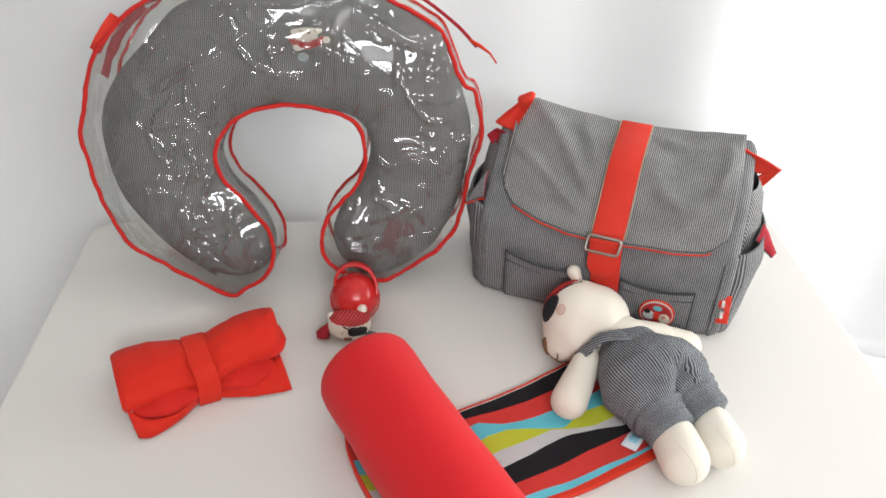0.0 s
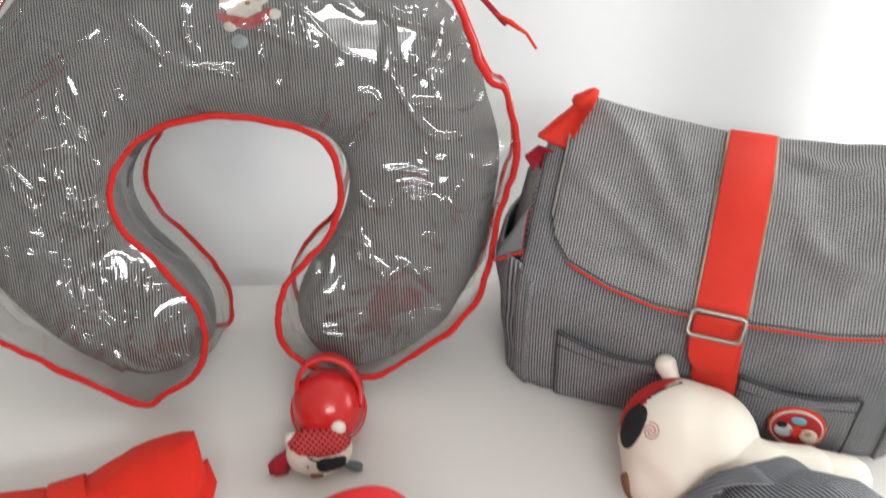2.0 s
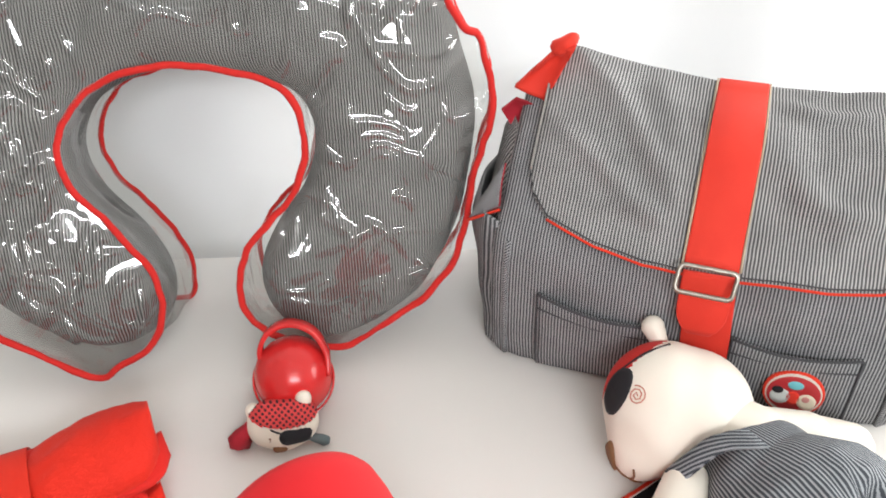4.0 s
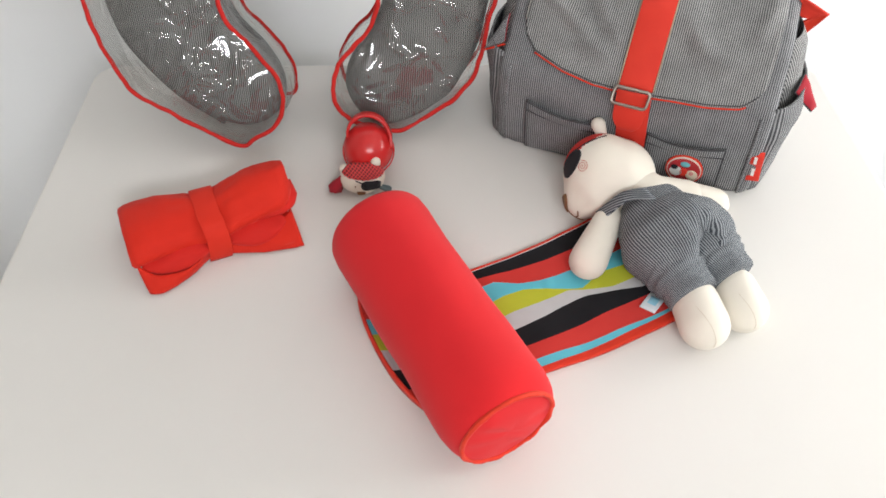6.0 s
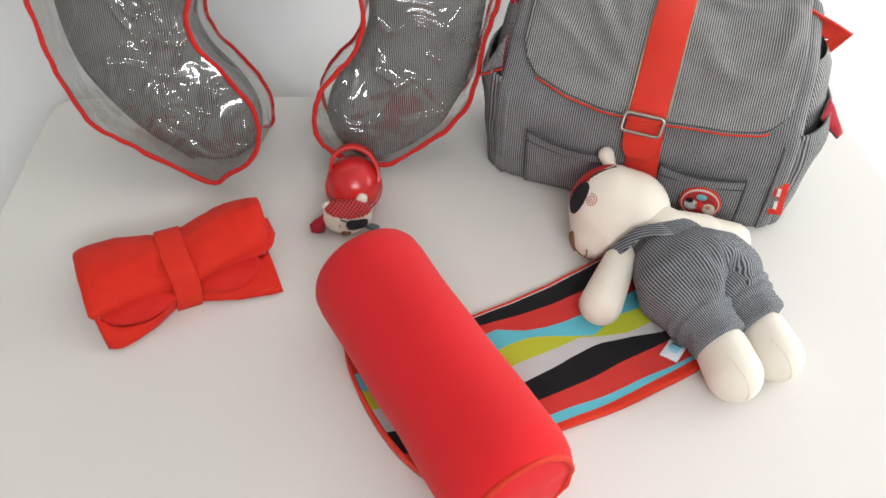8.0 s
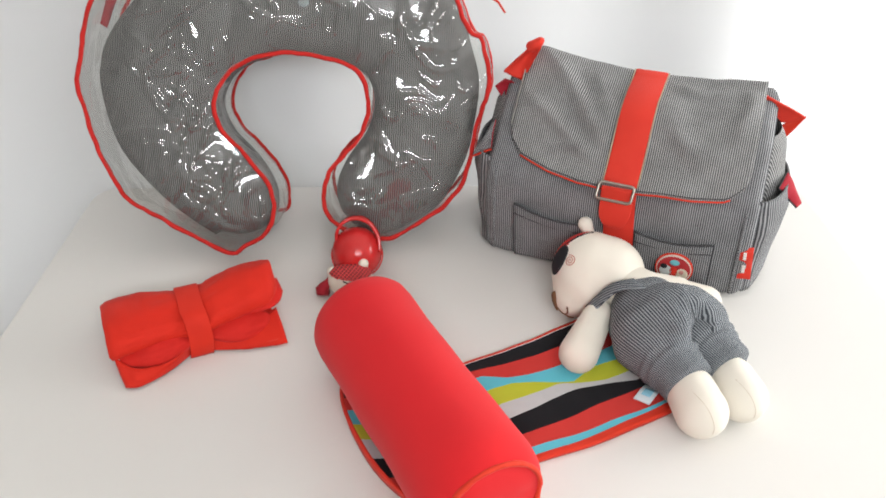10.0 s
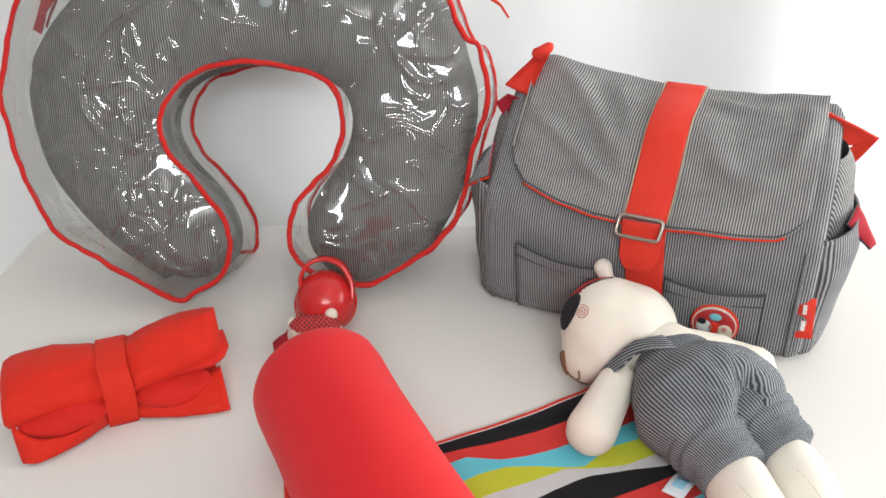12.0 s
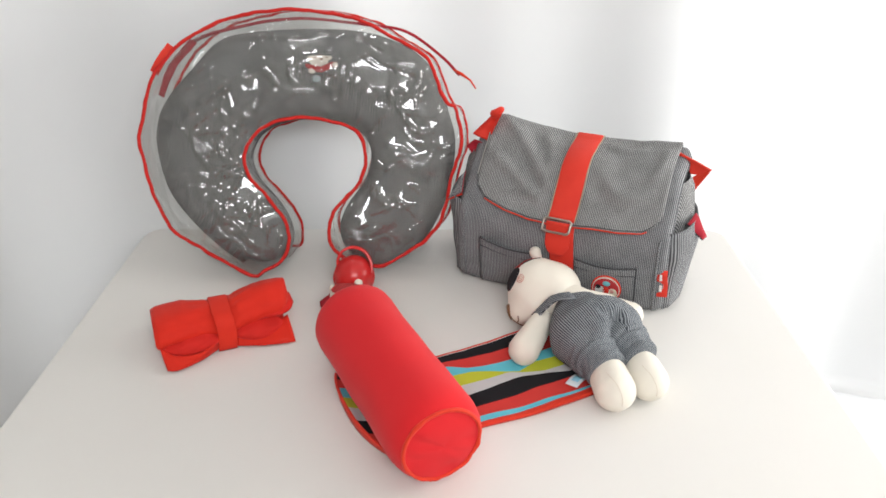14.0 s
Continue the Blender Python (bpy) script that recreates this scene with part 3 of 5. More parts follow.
def film_panel(name, step, z0, puff, folds, seed):
    """A sheet of clear film filling the outline, slightly puffed and creased."""
    nx, ny = int(0.64 / step), int(0.53 / step)
    px_, py_ = np.meshgrid(-0.33 + step * np.arange(nx), 0.01 + step * np.arange(ny), indexing="ij")
    p = np.stack([px_.ravel(), py_.ravel()], 1)
    inn = inside_hem(p)
    used, quads = {}, []
    for a, b, c, d in grid(nx, ny):
        if inn[a] + inn[b] + inn[c] + inn[d] >= 1:
            quads.append(tuple(used.setdefault(k, len(used)) for k in (a, d, c, b)))
    ids = np.array(list(used))
    q, qi = p[ids].copy(), inn[ids]
    dist = np.full(len(q), 9.0)
    close = np.zeros((len(q), 2))
    for h in hem_fine:
        e = np.hypot(q[:, 0] - h[0], q[:, 1] - h[1])
        near = e < dist
        dist = np.where(near, e, dist)
        close[near] = h
    q[~qi] = close[~qi]
    dist[~qi] = 0
    z = puff * (1 - np.exp(-dist / 0.045))
    soft = np.minimum(1, dist / 0.012)
    if folds:
        z = z + soft * creases(q, folds)
    wave = []
    for x, y in q:
        w1 = noise.noise(Vector((x * 14, y * 14, seed + 3)))
        w2 = noise.noise(Vector((x * 14, y * 14, seed + 8)))
        busy = 0.5 + 0.7 * (math.exp(-((x + 0.15) / 0.08) ** 2 - ((y - 0.2) / 0.12) ** 2) + math.exp(-((x - 0.2) / 0.06) ** 2 - ((y - 0.35) / 0.06) ** 2))
        rise = 0.0034 * w1 + 0.0009 * noise.noise(Vector((x * 27, y * 27, seed + 31)))
        if folds:
            rise += 0.0026 * (math.exp(-((x + 0.1) / 0.05) ** 2 - ((y - 0.14) / 0.06) ** 2)) * noise.noise(Vector((x * 36, y * 36, seed + 44)))
            rise += 0.0024 * (math.exp(-((x - 0.1) / 0.06) ** 2 - ((y - 0.425) / 0.035) ** 2)) * noise.noise(Vector((x * 34, y * 34, seed + 51)))
        for k, (often, width, height) in enumerate(((9, 0.0034, 0.003), (14, 0.0034, 0.0024), (22, 0.0032, 0.0018))):
            line = noise.noise(Vector((x * often + 0.9 * w1, y * often + 0.9 * w2, seed + 7 * k)))
            share = noise.noise(Vector((x * 10, y * 10, seed + 20 + k))) + (0.25 if k < 2 else busy - 0.75)
            if share > 0:
                rise += height * min(1.0, 2.5 * share) * math.exp(-(line / (often * width * 1.3)) ** 2)
        wave.append(rise)
    z = z + soft * np.array(wave)
    if not folds:
        q = widened(q, np.array([nearest(k) for k in q]), 0.016)
    return mk(name, [above_table(*p) for p in np.stack([q[:, 0], q[:, 1], z0 + z], 1)], quads, VINYL if folds else DULL_VINYL, cover)


film_panel("front_panel", 0.0017, 0.0, 0.017, strokes, 5.0)
film_panel("back_panel", 0.006, BACK, -0.012, None, 2.0)
gv, rings = [], 17
for k in range(rings):
    g = k / (rings - 1)
    for p, c in zip(widened(hem2, cores, 0.016 * g), cores):
        n = 0.004 * noise.noise(Vector((p[0] * 22, p[1] * 22, g * 8))) + 0.0022 * noise.noise(Vector((p[0] * 60, p[1] * 60, g * 6 + 3)))
        d = (p - c) / (np.linalg.norm(p - c) + 1e-6)
        n *= math.sin(math.pi * g) ** 0.5
        gv.append(above_table(p[0] + d[0] * n, p[1] + d[1] * n, BACK * g))
mk("gusset", gv, grid(rings, len(hem2), False, True), DULL_VINYL, cover)


fine_cores = np.array([nearest(p) for p in hem_fine])


def hem_path(z, wob, seed, by=0.0):
    """The outline as a sewn edge: it puckers in and out a little."""
    out = []
    line = widened(hem_fine, fine_cores, by)
    for p, h in zip(line[::2], np.roll(line, -6, 0)[::2]):
        t = (h - p) / (np.linalg.norm(h - p) + 1e-9)
        n = noise.noise(Vector((p[0] * 30 + seed, p[1] * 30, 0))) + 0.5 * noise.noise(Vector((p[0] * 75 + seed, p[1] * 75, 0)))
        m = noise.noise(Vector((p[0] * 16, p[1] * 16 + seed, 4)))
        out.append(above_table(p[0] - t[1] * wob * n, p[1] + t[0] * wob * n, z + 0.006 * m))
    return out


def puckered(n, radius, seed):
    return [radius * (1 + 0.28 * noise.noise(Vector((k * 0.16, seed, 0)))) for k in range(n)]


mk("front_piping", *tube(hem_path(0.001, 0.0026, 1.0), puckered(450, 0.0034, 1.0), 8, True), RED_PIPING, cover, "red fabric piping")
mk("back_piping", *tube(hem_path(BACK, 0.003, 7.0, 0.016), puckered(450, 0.0028, 5.0), 8, True), RED_PIPING, cover, "red fabric piping")
# zip along the top of the gusset
zipper = [(x, y, -0.058 + 0.004 * noise.noise(Vector((x * 20, 3, 1)))) for x, y in spline([(-0.274, 0.366), (-0.262, 0.392), (-0.22, 0.454), (-0.128, 0.483), (-0.01, 0.496), (0.117, 0.481), (0.192, 0.466), (0.255, 0.42), (0.29, 0.382)], 60)]
mk("zip_tape", *tube(zipper, 0.0028, 8, False, 0.4), DARK_RED, cover, "red zip tape")
mk("zip_tape_edge", *tube([(x, y + 0.001, z - 0.022) for x, y, z in zipper], 0.0016, 6), DARK_RED, cover)
e = np.array(zipper[-1])
mk("zip_pull", *tube([tuple(e + (-0.012, 0.012, 0)), tuple(e + (0.004, 0.002, 0.002)), tuple(e + (0.02, -0.01, 0.004)), tuple(e + (0.03, -0.026, 0.004))], [0.002, 0.003, 0.0017, 0.0014], 8), RED_TRIM, cover, "red zip pull")
tab_pts = [(-0.271, 0.4, -0.002), (-0.262, 0.414, 0.001), (-0.25, 0.431, 0.001), (-0.236, 0.448, -0.002)]
tv, tf = ribbon(tab_pts, [(-0.75, 0.6, 0.25)] * 4, 0.017, 0.002)[:2]
mk("fabric_tag", tv, tf, RED_WEB, cover, "red woven tag")
zend = spline([(-0.274, 0.36, -0.048), (-0.264, 0.388, -0.052), (-0.242, 0.425, -0.056), (-0.208, 0.46, -0.056)], 14)
tv, tf = ribbon(zend, [(0.8, -0.5, 0.2)] * 14, [0.012] * 4 + [0.016] * 10, 0.003)[:2]
mk("zip_end", wavy(tv, 0.02, 0.002, 1), tf, DARK_RED, cover, "dark red zip end")

# ---------- changing bag ----------
bag = base("changing_bag", pose(0.075, 0.124, 0.0, 0, 0, -26.3), "grey striped cotton changing bag with a red strap and silver buckle", "bag")
BW = 0.36


def crest(u):
    """Place of the bag's top edge: depth and height along its width."""
    return 0.15 + 0.05 * u / BW, float(np.interp(u, [0, 0.03, 0.1, 0.17, 0.28, 0.36], [0.266, 0.27, 0.256, 0.243, 0.243, 0.243]))


def bag_profile(u, n=60):
    cv, cw = crest(u)
    sag = 0.004 * math.sin(u * 40)
    pts = [(0.012, 0.0), (-0.002, 0.014), (-0.01, 0.06), (-0.012, 0.11), (-0.004, 0.15), (0.03 , 0.178 + sag), (0.085, 0.222 + sag), (cv - 0.018, cw - 0.012), (cv + 0.006, cw - 0.008),
           (cv + 0.025, cw - 0.06), (0.176, 0.13), (0.172, 0.03), (0.16, 0.0), (0.08, -0.0)]
    return spline(pts, n, True)


us = np.r_[-0.012, -0.006, 0.0, 0.008, np.linspace(0.02, BW - 0.02, 24), BW - 0.008, BW, BW + 0.006, BW + 0.012]
bv, buv = [], []
NP = 60
for u in us:
    prof = bag_profile(min(max(u, 0), BW), NP)
    mid = np.array([0.08, 0.11])
    edge = max(0.0, -u, u - BW)
    k = {0.0: 1.0}.get(edge, math.sqrt(max(0.0, 1 - (edge / 0.0125) ** 2)) * 0.1 + 0.87)
    if 0 <= u < 0.01 or BW - 0.01 < u <= BW:
        k = 0.985
    prof = mid + (prof - mid) * k
    prof[:, 1] = np.maximum(prof[:, 1], 0.001)
    run = np.r_[0, np.cumsum(np.linalg.norm(np.diff(prof, axis=0), axis=1))]
    for j, (a, b) in enumerate(prof):
        n = noise.noise(Vector((u * 16, a * 16, b * 16)))
        bv.append((u, a + 0.006 * n * (b > 0.02), b + 0.003 * n * (b > 0.02)))
        buv.append((u, run[j]))
nf = grid(len(us), NP, False, True)
bv += [(us[0] - 0.001, 0.08, 0.11), (us[-1] + 0.001, 0.08, 0.11)]
buv += [(0, 0), (0, 0)]
for j in range(NP):
    nf.append((len(bv) - 2, (j + 1) % NP, j))
    s = (len(us) - 1) * NP
    nf.append((len(bv) - 1, s + j, s + (j + 1) % NP))
mk("body", bv, nf, GREY_STRIPE, bag, uvs=buv)


def front_v(w, u=0.18):
    """Depth of the bag's front at a height."""
    prof = bag_profile(u, 120)
    front = prof[prof[:, 0] < 0.07]
    return float(front[np.argmin(np.abs(front[:, 1] - w)), 0])


# the flap lies over the crest and hangs down the sloping front
def flap_line(u):
    cv, cw = crest(u)
    sag = 0.004 * math.sin(u * 40)
    return [(cv + 0.03, cw - 0.035), (cv + 0.006, cw - 0.001), (cv - 0.014, cw - 0.004), (0.085, 0.228 + sag), (0.034, 0.186 + sag), (-0.004, 0.158), (-0.016, 0.145), (-0.019, 0.12)]


FLAP_U = np.r_[0.012, np.linspace(0.02, BW - 0.014, 44), BW - 0.008]


def flap_end(u):
    """How far down the flap reaches at each place of its width."""
    return float(np.interp(u, [0.012, 0.018, 0.034, 0.079, 0.126, 0.18, 0.28, 0.327, 0.345, 0.356, 0.36], [0.62, 0.70, 0.775, 0.84, 0.875, 0.885, 0.875, 0.85, 0.80, 0.70, 0.62]))


FR = 44
FLAP_FOLDS = [([(0.03, 0.05), (0.09, 0.11), (0.15, 0.2)], 0.012, 0.005), ([(0.02, 0.13), (0.08, 0.17), (0.13, 0.21)], 0.01, 0.004), ([(0.11, 0.06), (0.14, 0.13), (0.15, 0.19)], 0.012, 0.0035),
              ([(0.225, 0.07), (0.26, 0.09), (0.31, 0.085)], 0.011, 0.0045), ([(0.23, 0.15), (0.27, 0.2), (0.33, 0.21)], 0.013, 0.0045), ([(0.33, 0.07), (0.335, 0.13), (0.32, 0.18)], 0.01, 0.004), ([(0.06, 0.22), (0.1, 0.2), (0.15, 0.22)], 0.008, 0.003)]


def flap_relief(u, at):
    soft = [0.007 * noise.noise(Vector((u * 13 + 4, a * 13, 2))) + 0.003 * noise.noise(Vector((u * 38 + a * 20, a * 22, 5))) for a in at]
    return np.array(soft) + 3.2 * creases(np.stack([np.full(len(at), u), at], 1), FLAP_FOLDS)


fv, fuv = [], []
for side in (0, 1):
    for u in FLAP_U:
        line = spline(flap_line(min(max(u, 0), BW)), 80)
        run = np.r_[0, np.cumsum(np.linalg.norm(np.diff(line, axis=0), axis=1))]
        ats = np.linspace(0, flap_end(u), FR) * run[-1]
        relief = flap_relief(u, ats)
        for at, rel in zip(ats, relief):
            p = np.array([np.interp(at, run, line[:, 0]), np.interp(at, run, line[:, 1])])
            lift = rel + (0.005 if side == 0 else 0.0015)
            fv.append((u, p[0] - lift * 0.65, p[1] + lift * 0.75))
            fuv.append((u, at))
nu = len(FLAP_U)
top_f = grid(nu, FR)
low_f = [f[::-1] for f in grid(nu, FR, start=nu * FR)]
rim = []
loop = [k * FR for k in range(nu)] + [(nu - 1) * FR + k for k in range(1, FR)] + [k * FR + FR - 1 for k in range(nu - 2, -1, -1)] + [k for k in range(FR - 2, 0, -1)]
for a, b in zip(loop, loop[1:] + loop[:1]):
    rim.append((a, b, b + nu * FR, a + nu * FR))
mk("flap", fv, top_f + low_f + rim, FLAP_STRIPE, bag, uvs=fuv)
edge = [fv[k * FR + FR - 1] for k in range(nu)]
edge = [(x, y - 0.0005, z - 0.001) for x, y, z in edge]
mk("flap_piping", *tube(edge[3:43], 0.0013, 6), RED_TRIM, bag, "thin red piping along the flap")
SEAM_DARK = plain("dark_seam_thread", (0.06, 0.06, 0.065), 0.9)
stitch = [tuple(0.45 * np.array(fv[k * FR + FR - 1]) + 0.55 * np.array(fv[k * FR + FR - 2])) for k in range(1, nu - 1)]
mk("flap_stitching", *tube([(x, y - 0.0008, z + 0.0004) for x, y, z in stitch], 0.0008, 5), SEAM_DARK, bag, "dark stitched line along the flap")
left_edge = [fv[k] for k in range(2, FR)]
mk("flap_binding", *tube([(x + 0.0002, y - 0.0005, z) for x, y, z in left_edge], 0.0012, 6), plain("pale_piping", (0.3, 0.29, 0.27), 0.8), bag, "pale piped edge")


def flap_at(u, s):
    line = spline(flap_line(u), 80)
    run = np.r_[0, np.cumsum(np.linalg.norm(np.diff(line, axis=0), axis=1))]
    at = s * run[-1]
    lift = float(flap_relief(u, np.array([at]))[0]) + 0.005
    return (u, np.interp(at, run, line[:, 0]) - lift * 0.65, np.interp(at, run, line[:, 1]) + lift * 0.75)


# red centre strap: on the flap down to the buckle and a rounded tongue below it
def lifted(p, d):
    return (p[0], p[1] - 0.7 * d, p[2] + 0.7 * d)


strap = [lifted(flap_at(0.189 - 0.006 * s, s), 0.004) for s in np.linspace(0.02, 0.86, 26)]
sv, sf, suv = ribbon(strap, [(1, 0, 0)] * len(strap), 0.046, 0.0035)
mk("centre_strap", sv, sf, RED_WEB, bag, "red canvas centre strap", uvs=suv)
fine = [lifted(flap_at(0.189 - 0.006 * s - 0.0243, s), 0.0042) for s in np.linspace(0.04, 0.86, 24)]
mk("strap_stitching", *tube(fine, 0.0012, 5), plain("beige_binding", (0.45, 0.36, 0.26), 0.8), bag, "beige edge binding")
fine = [lifted(flap_at(0.189 - 0.006 * s + 0.0243, s), 0.0042) for s in np.linspace(0.04, 0.86, 24)]
mk("strap_stitching", *tube(fine, 0.0012, 5), plain("beige_binding", (0.45, 0.36, 0.26), 0.8), bag, "beige edge binding")
lower = [(0.186 + 0.01 * k / 11, front_v(w) - 0.004, w) for k, w in enumerate(np.linspace(0.155, 0.006, 12))]
sv, sf, suv = ribbon(lower, [(1, 0, 0)] * len(lower), 0.043, 0.003)
mk("lower_strap", sv, sf, RED_WEB, bag, "red canvas strap sewn to the bag's front", uvs=suv)
tong_w = np.linspace(0.166, 0.104, 12)
tong = [(0.183, min(front_v(w), front_v(0.14)) - 0.0135 - 0.0035 * (k / 11) ** 2, w) for k, w in enumerate(tong_w)]
wid = [0.044] * 7 + [0.0435, 0.042, 0.038, 0.031, 0.02]
sv, sf, suv = ribbon(tong, [(1, 0, 0)] * len(tong), wid, 0.003)
mk("strap_tongue", sv, sf, RED_WEB, bag, "rounded end of the red strap", uvs=suv)
bu, bw0 = 0.181, 0.163
ringp = []
for cx, cy, a0 in ((0.019, 0.0065, 0), (-0.019, 0.0065, 90), (-0.019, -0.0065, 180), (0.019, -0.0065, 270)):
    for k in range(5):
        a = radians(a0 + 22.5 * k)
        x, y = cx + 0.005 * math.cos(a), cy + 0.005 * math.sin(a)
        ringp.append((bu + x + 0.1 * y, -0.03 + y * 0.55, bw0 + y * 0.85 - 0.03 * x))
mk("buckle", *tube(ringp, 0.0022, 8, True), STEEL, bag, "silver rectangular buckle")


# patch pockets on the front
def pocket(u0, u1, w_left, w_right, name):
    n, m = 16, 14
    verts, uvs = [], []
    for side in (0, 1):
        for a in range(n):
            u = u0 + (u1 - u0) * a / (n - 1)
            top = w_left + (w_right - w_left) * a / (n - 1) - 0.005 * math.sin(math.pi * a / (n - 1))
            for b in range(m):
                w = 0.006 + (top - 0.006) * b / (m - 1)
                gape = 0.007 * math.sin(math.pi * a / (n - 1)) * (b / (m - 1)) ** 5
                lift = (0.0055 if side == 0 else 0.0015) + gape + 0.003 * math.sin(math.pi * a / (n - 1)) * math.sin(math.pi * b / (m - 1))
                verts.append((u, front_v(w) - lift, w))
                uvs.append((u + 0.0013, w))
    faces = [f[::-1] for f in grid(n, m)] + grid(n, m, start=n * m)
    loop = [k * m for k in range(n)] + [(n - 1) * m + k for k in range(1, m)] + [k * m + m - 1 for k in range(n - 2, -1, -1)] + list(range(m - 2, 0, -1))
    for a, b in zip(loop, loop[1:] + loop[:1]):
        faces.append((b, a, a + n * m, b + n * m))
    ob = mk(name, verts, faces, GREY_STRIPE, bag, "patch pocket of the same striped cotton", uvs=uvs)
    for off in (0.0, 0.016):
        seam = [(u0 + (u1 - u0) * k / 15, 0, (w_left + (w_right - w_left) * k / 15) - 0.004 * math.sin(math.pi * k / 15) - off) for k in range(16)]
        seam = [(u, front_v(w) - 0.0062 - (0.0068 if off == 0 else 0.003) * math.sin(math.pi * k / 15), w) for k, (u, _, w) in enumerate(seam)]
        mk("pocket_seam", *tube(seam, 0.0008 if off else 0.0013, 6), SEAM_DARK, ob, "dark stitched seam")
    for uu, w1 in ((u0, w_left), (u1, w_right)):
        seam = [(uu, front_v(w) - 0.0062, w) for w in np.linspace(0.012, w1, 10)]
        mk("pocket_seam", *tube(seam, 0.0009, 6), SEAM_DARK, ob, "dark stitched seam")
    return ob


pocket(0.037, 0.15, 0.106, 0.092, "front_pocket")
right_pocket = pocket(0.214, 0.323, 0.096, 0.098, "front_pocket")

# round badge: plain coloured shapes inside a red rim
badge_c = np.array([0.275, -0.0215, 0.05])


def badge_disc(name, cx, cy, rx, ry, lift, mat, label):
    a = np.linspace(0, 2 * np.pi, 28, endpoint=False)
    verts = []
    for s, l in ((0.0, lift), (0.6, lift), (0.95, lift), (1.0, lift - 0.0008), (1.0, -0.001)):
        for t in a:
            verts.append((badge_c[0] + cx + s * rx * math.cos(t), badge_c[1] - l + 0.03 * (cy + s * ry * math.sin(t)), badge_c[2] + cy + s * ry * math.sin(t)))
    return mk(name, verts, [f[::-1] for f in grid(5, 28, False, True)], mat, right_pocket, label)


badge_disc("badge", 0, 0, 0.0265, 0.0262, 0.002, RED_TRIM, "round red badge")
badge_disc("badge_ring", 0, 0, 0.025, 0.0247, 0.0024, plain("pale_print", (0.62, 0.55, 0.48), 0.5), "pale ring on the badge")
badge_disc("badge_field", 0, 0, 0.0237, 0.0215, 0.0028, plain("deep_red_print", (0.42, 0.02, 0.025), 0.5), "deep red field of the badge")
badge_disc("badge_patch", -0.011, -0.004, 0.009, 0.009, 0.0033, plain("pale_grey_print", (0.55, 0.58, 0.56), 0.5), "pale grey patch")
badge_disc("badge_patch", -0.014, 0.003, 0.005, 0.004, 0.0037, BLACK_FELT, "black patch")
badge_disc("badge_patch", 0.012, -0.006, 0.0085, 0.009, 0.0033, plain("cream_print", (0.66, 0.6, 0.46), 0.5), "cream patch")
badge_disc("badge_patch", 0.011, -0.003, 0.0035, 0.0035, 0.0037, plain("pink_print", (0.55, 0.24, 0.22), 0.5), "pink patch")
badge_disc("badge_patch", 0.0, 0.011, 0.007, 0.005, 0.0033, plain("turquoise_print", (0.16, 0.5, 0.56), 0.5), "turquoise patch")
badge_disc("badge_patch", 0.0, -0.004, 0.006, 0.008, 0.0033, RED_WEB, "red patch")

# woven label in the side seam, its lettering as plain bars
lab = [(0.366 + 0.004 * k / 7, -0.004 - 0.004 * math.sin(k), w) for k, w in enumerate(np.linspace(0.096, 0.044, 8))]
sv, sf, suv = ribbon(lab, [(1, 0.1, 0.08)] * 8, 0.018, 0.0022)
label_ob = mk("woven_label", sv, sf, RED_WEB, bag, "red woven label with pale lettering bars", uvs=suv)
for k, w in enumerate((0.0885, 0.0845, 0.0805, 0.0665, 0.0625, 0.0585)):
    uu = 0.3645 + 0.004 * (0.096 - w) / 0.06
    mk("lettering_bar", *block(uu - 0.0021, uu + 0.0021, -0.0118, -0.0075, w - 0.0012, w + 0.0012), plain("white_thread", (0.8, 0.78, 0.74), 0.8), label_ob, smooth=False)


# side pockets, one on either end, with a red-lined gaping flap
def side_pocket(sign):
    u0 = 0.0 if sign < 0 else BW
    cols_, rows2 = 18, 16
    verts, uvs = [], []
    for a in range(rows2):
        w = 0.008 + 0.152 * a / (rows2 - 1)
        bulge = float(np.interp(a / (rows2 - 1), [0, 0.3, 0.75, 0.9, 1.0], [0.024, 0.031, 0.04, 0.039, 0.034]))
        for b in range(cols_):
            t = b / (cols_ - 1)
            vv = 0.012 + 0.15 * t
            out = bulge * math.sin(math.pi * t) ** 0.55
            n = 0.003 * noise.noise(Vector((vv * 30, w * 22, sign * 3)))
            verts.append((u0 + sign * (0.008 + out + n), vv, w))
            uvs.append((vv, w))
    f = grid(rows2, cols_)
    ob = mk("side_pocket", verts, f if sign < 0 else [x[::-1] for x in f], GREY_STRIPE, bag, "bulging striped side pocket", uvs=uvs)
    mod = ob.modifiers.new("thickness", "SOLIDIFY")
    mod.thickness, mod.offset = 0.003, -1
    # upper gusset above the pocket
    g_v, g_uv = [], []
    for a in range(12):
        w = 0.13 + 0.088 * a / 11
        for b in range(14):
            t = b / 13
            vv = 0.035 + 0.05 * a / 11 + (0.12 - 0.045 * a / 11) * t
            out = float(np.interp(a / 11, [0, 0.3, 0.85, 1], [0.037, 0.035, 0.028, 0.018])) * math.sin(math.pi * t) ** 0.6
            g_v.append((u0 + sign * (0.002 + out), vv, w))
            g_uv.append((vv, w))
    f = grid(12, 14)
    mk("side_gusset", g_v, f if sign < 0 else [x[::-1] for x in f], FLAP_STRIPE, bag, "folded striped side gusset", uvs=g_uv)


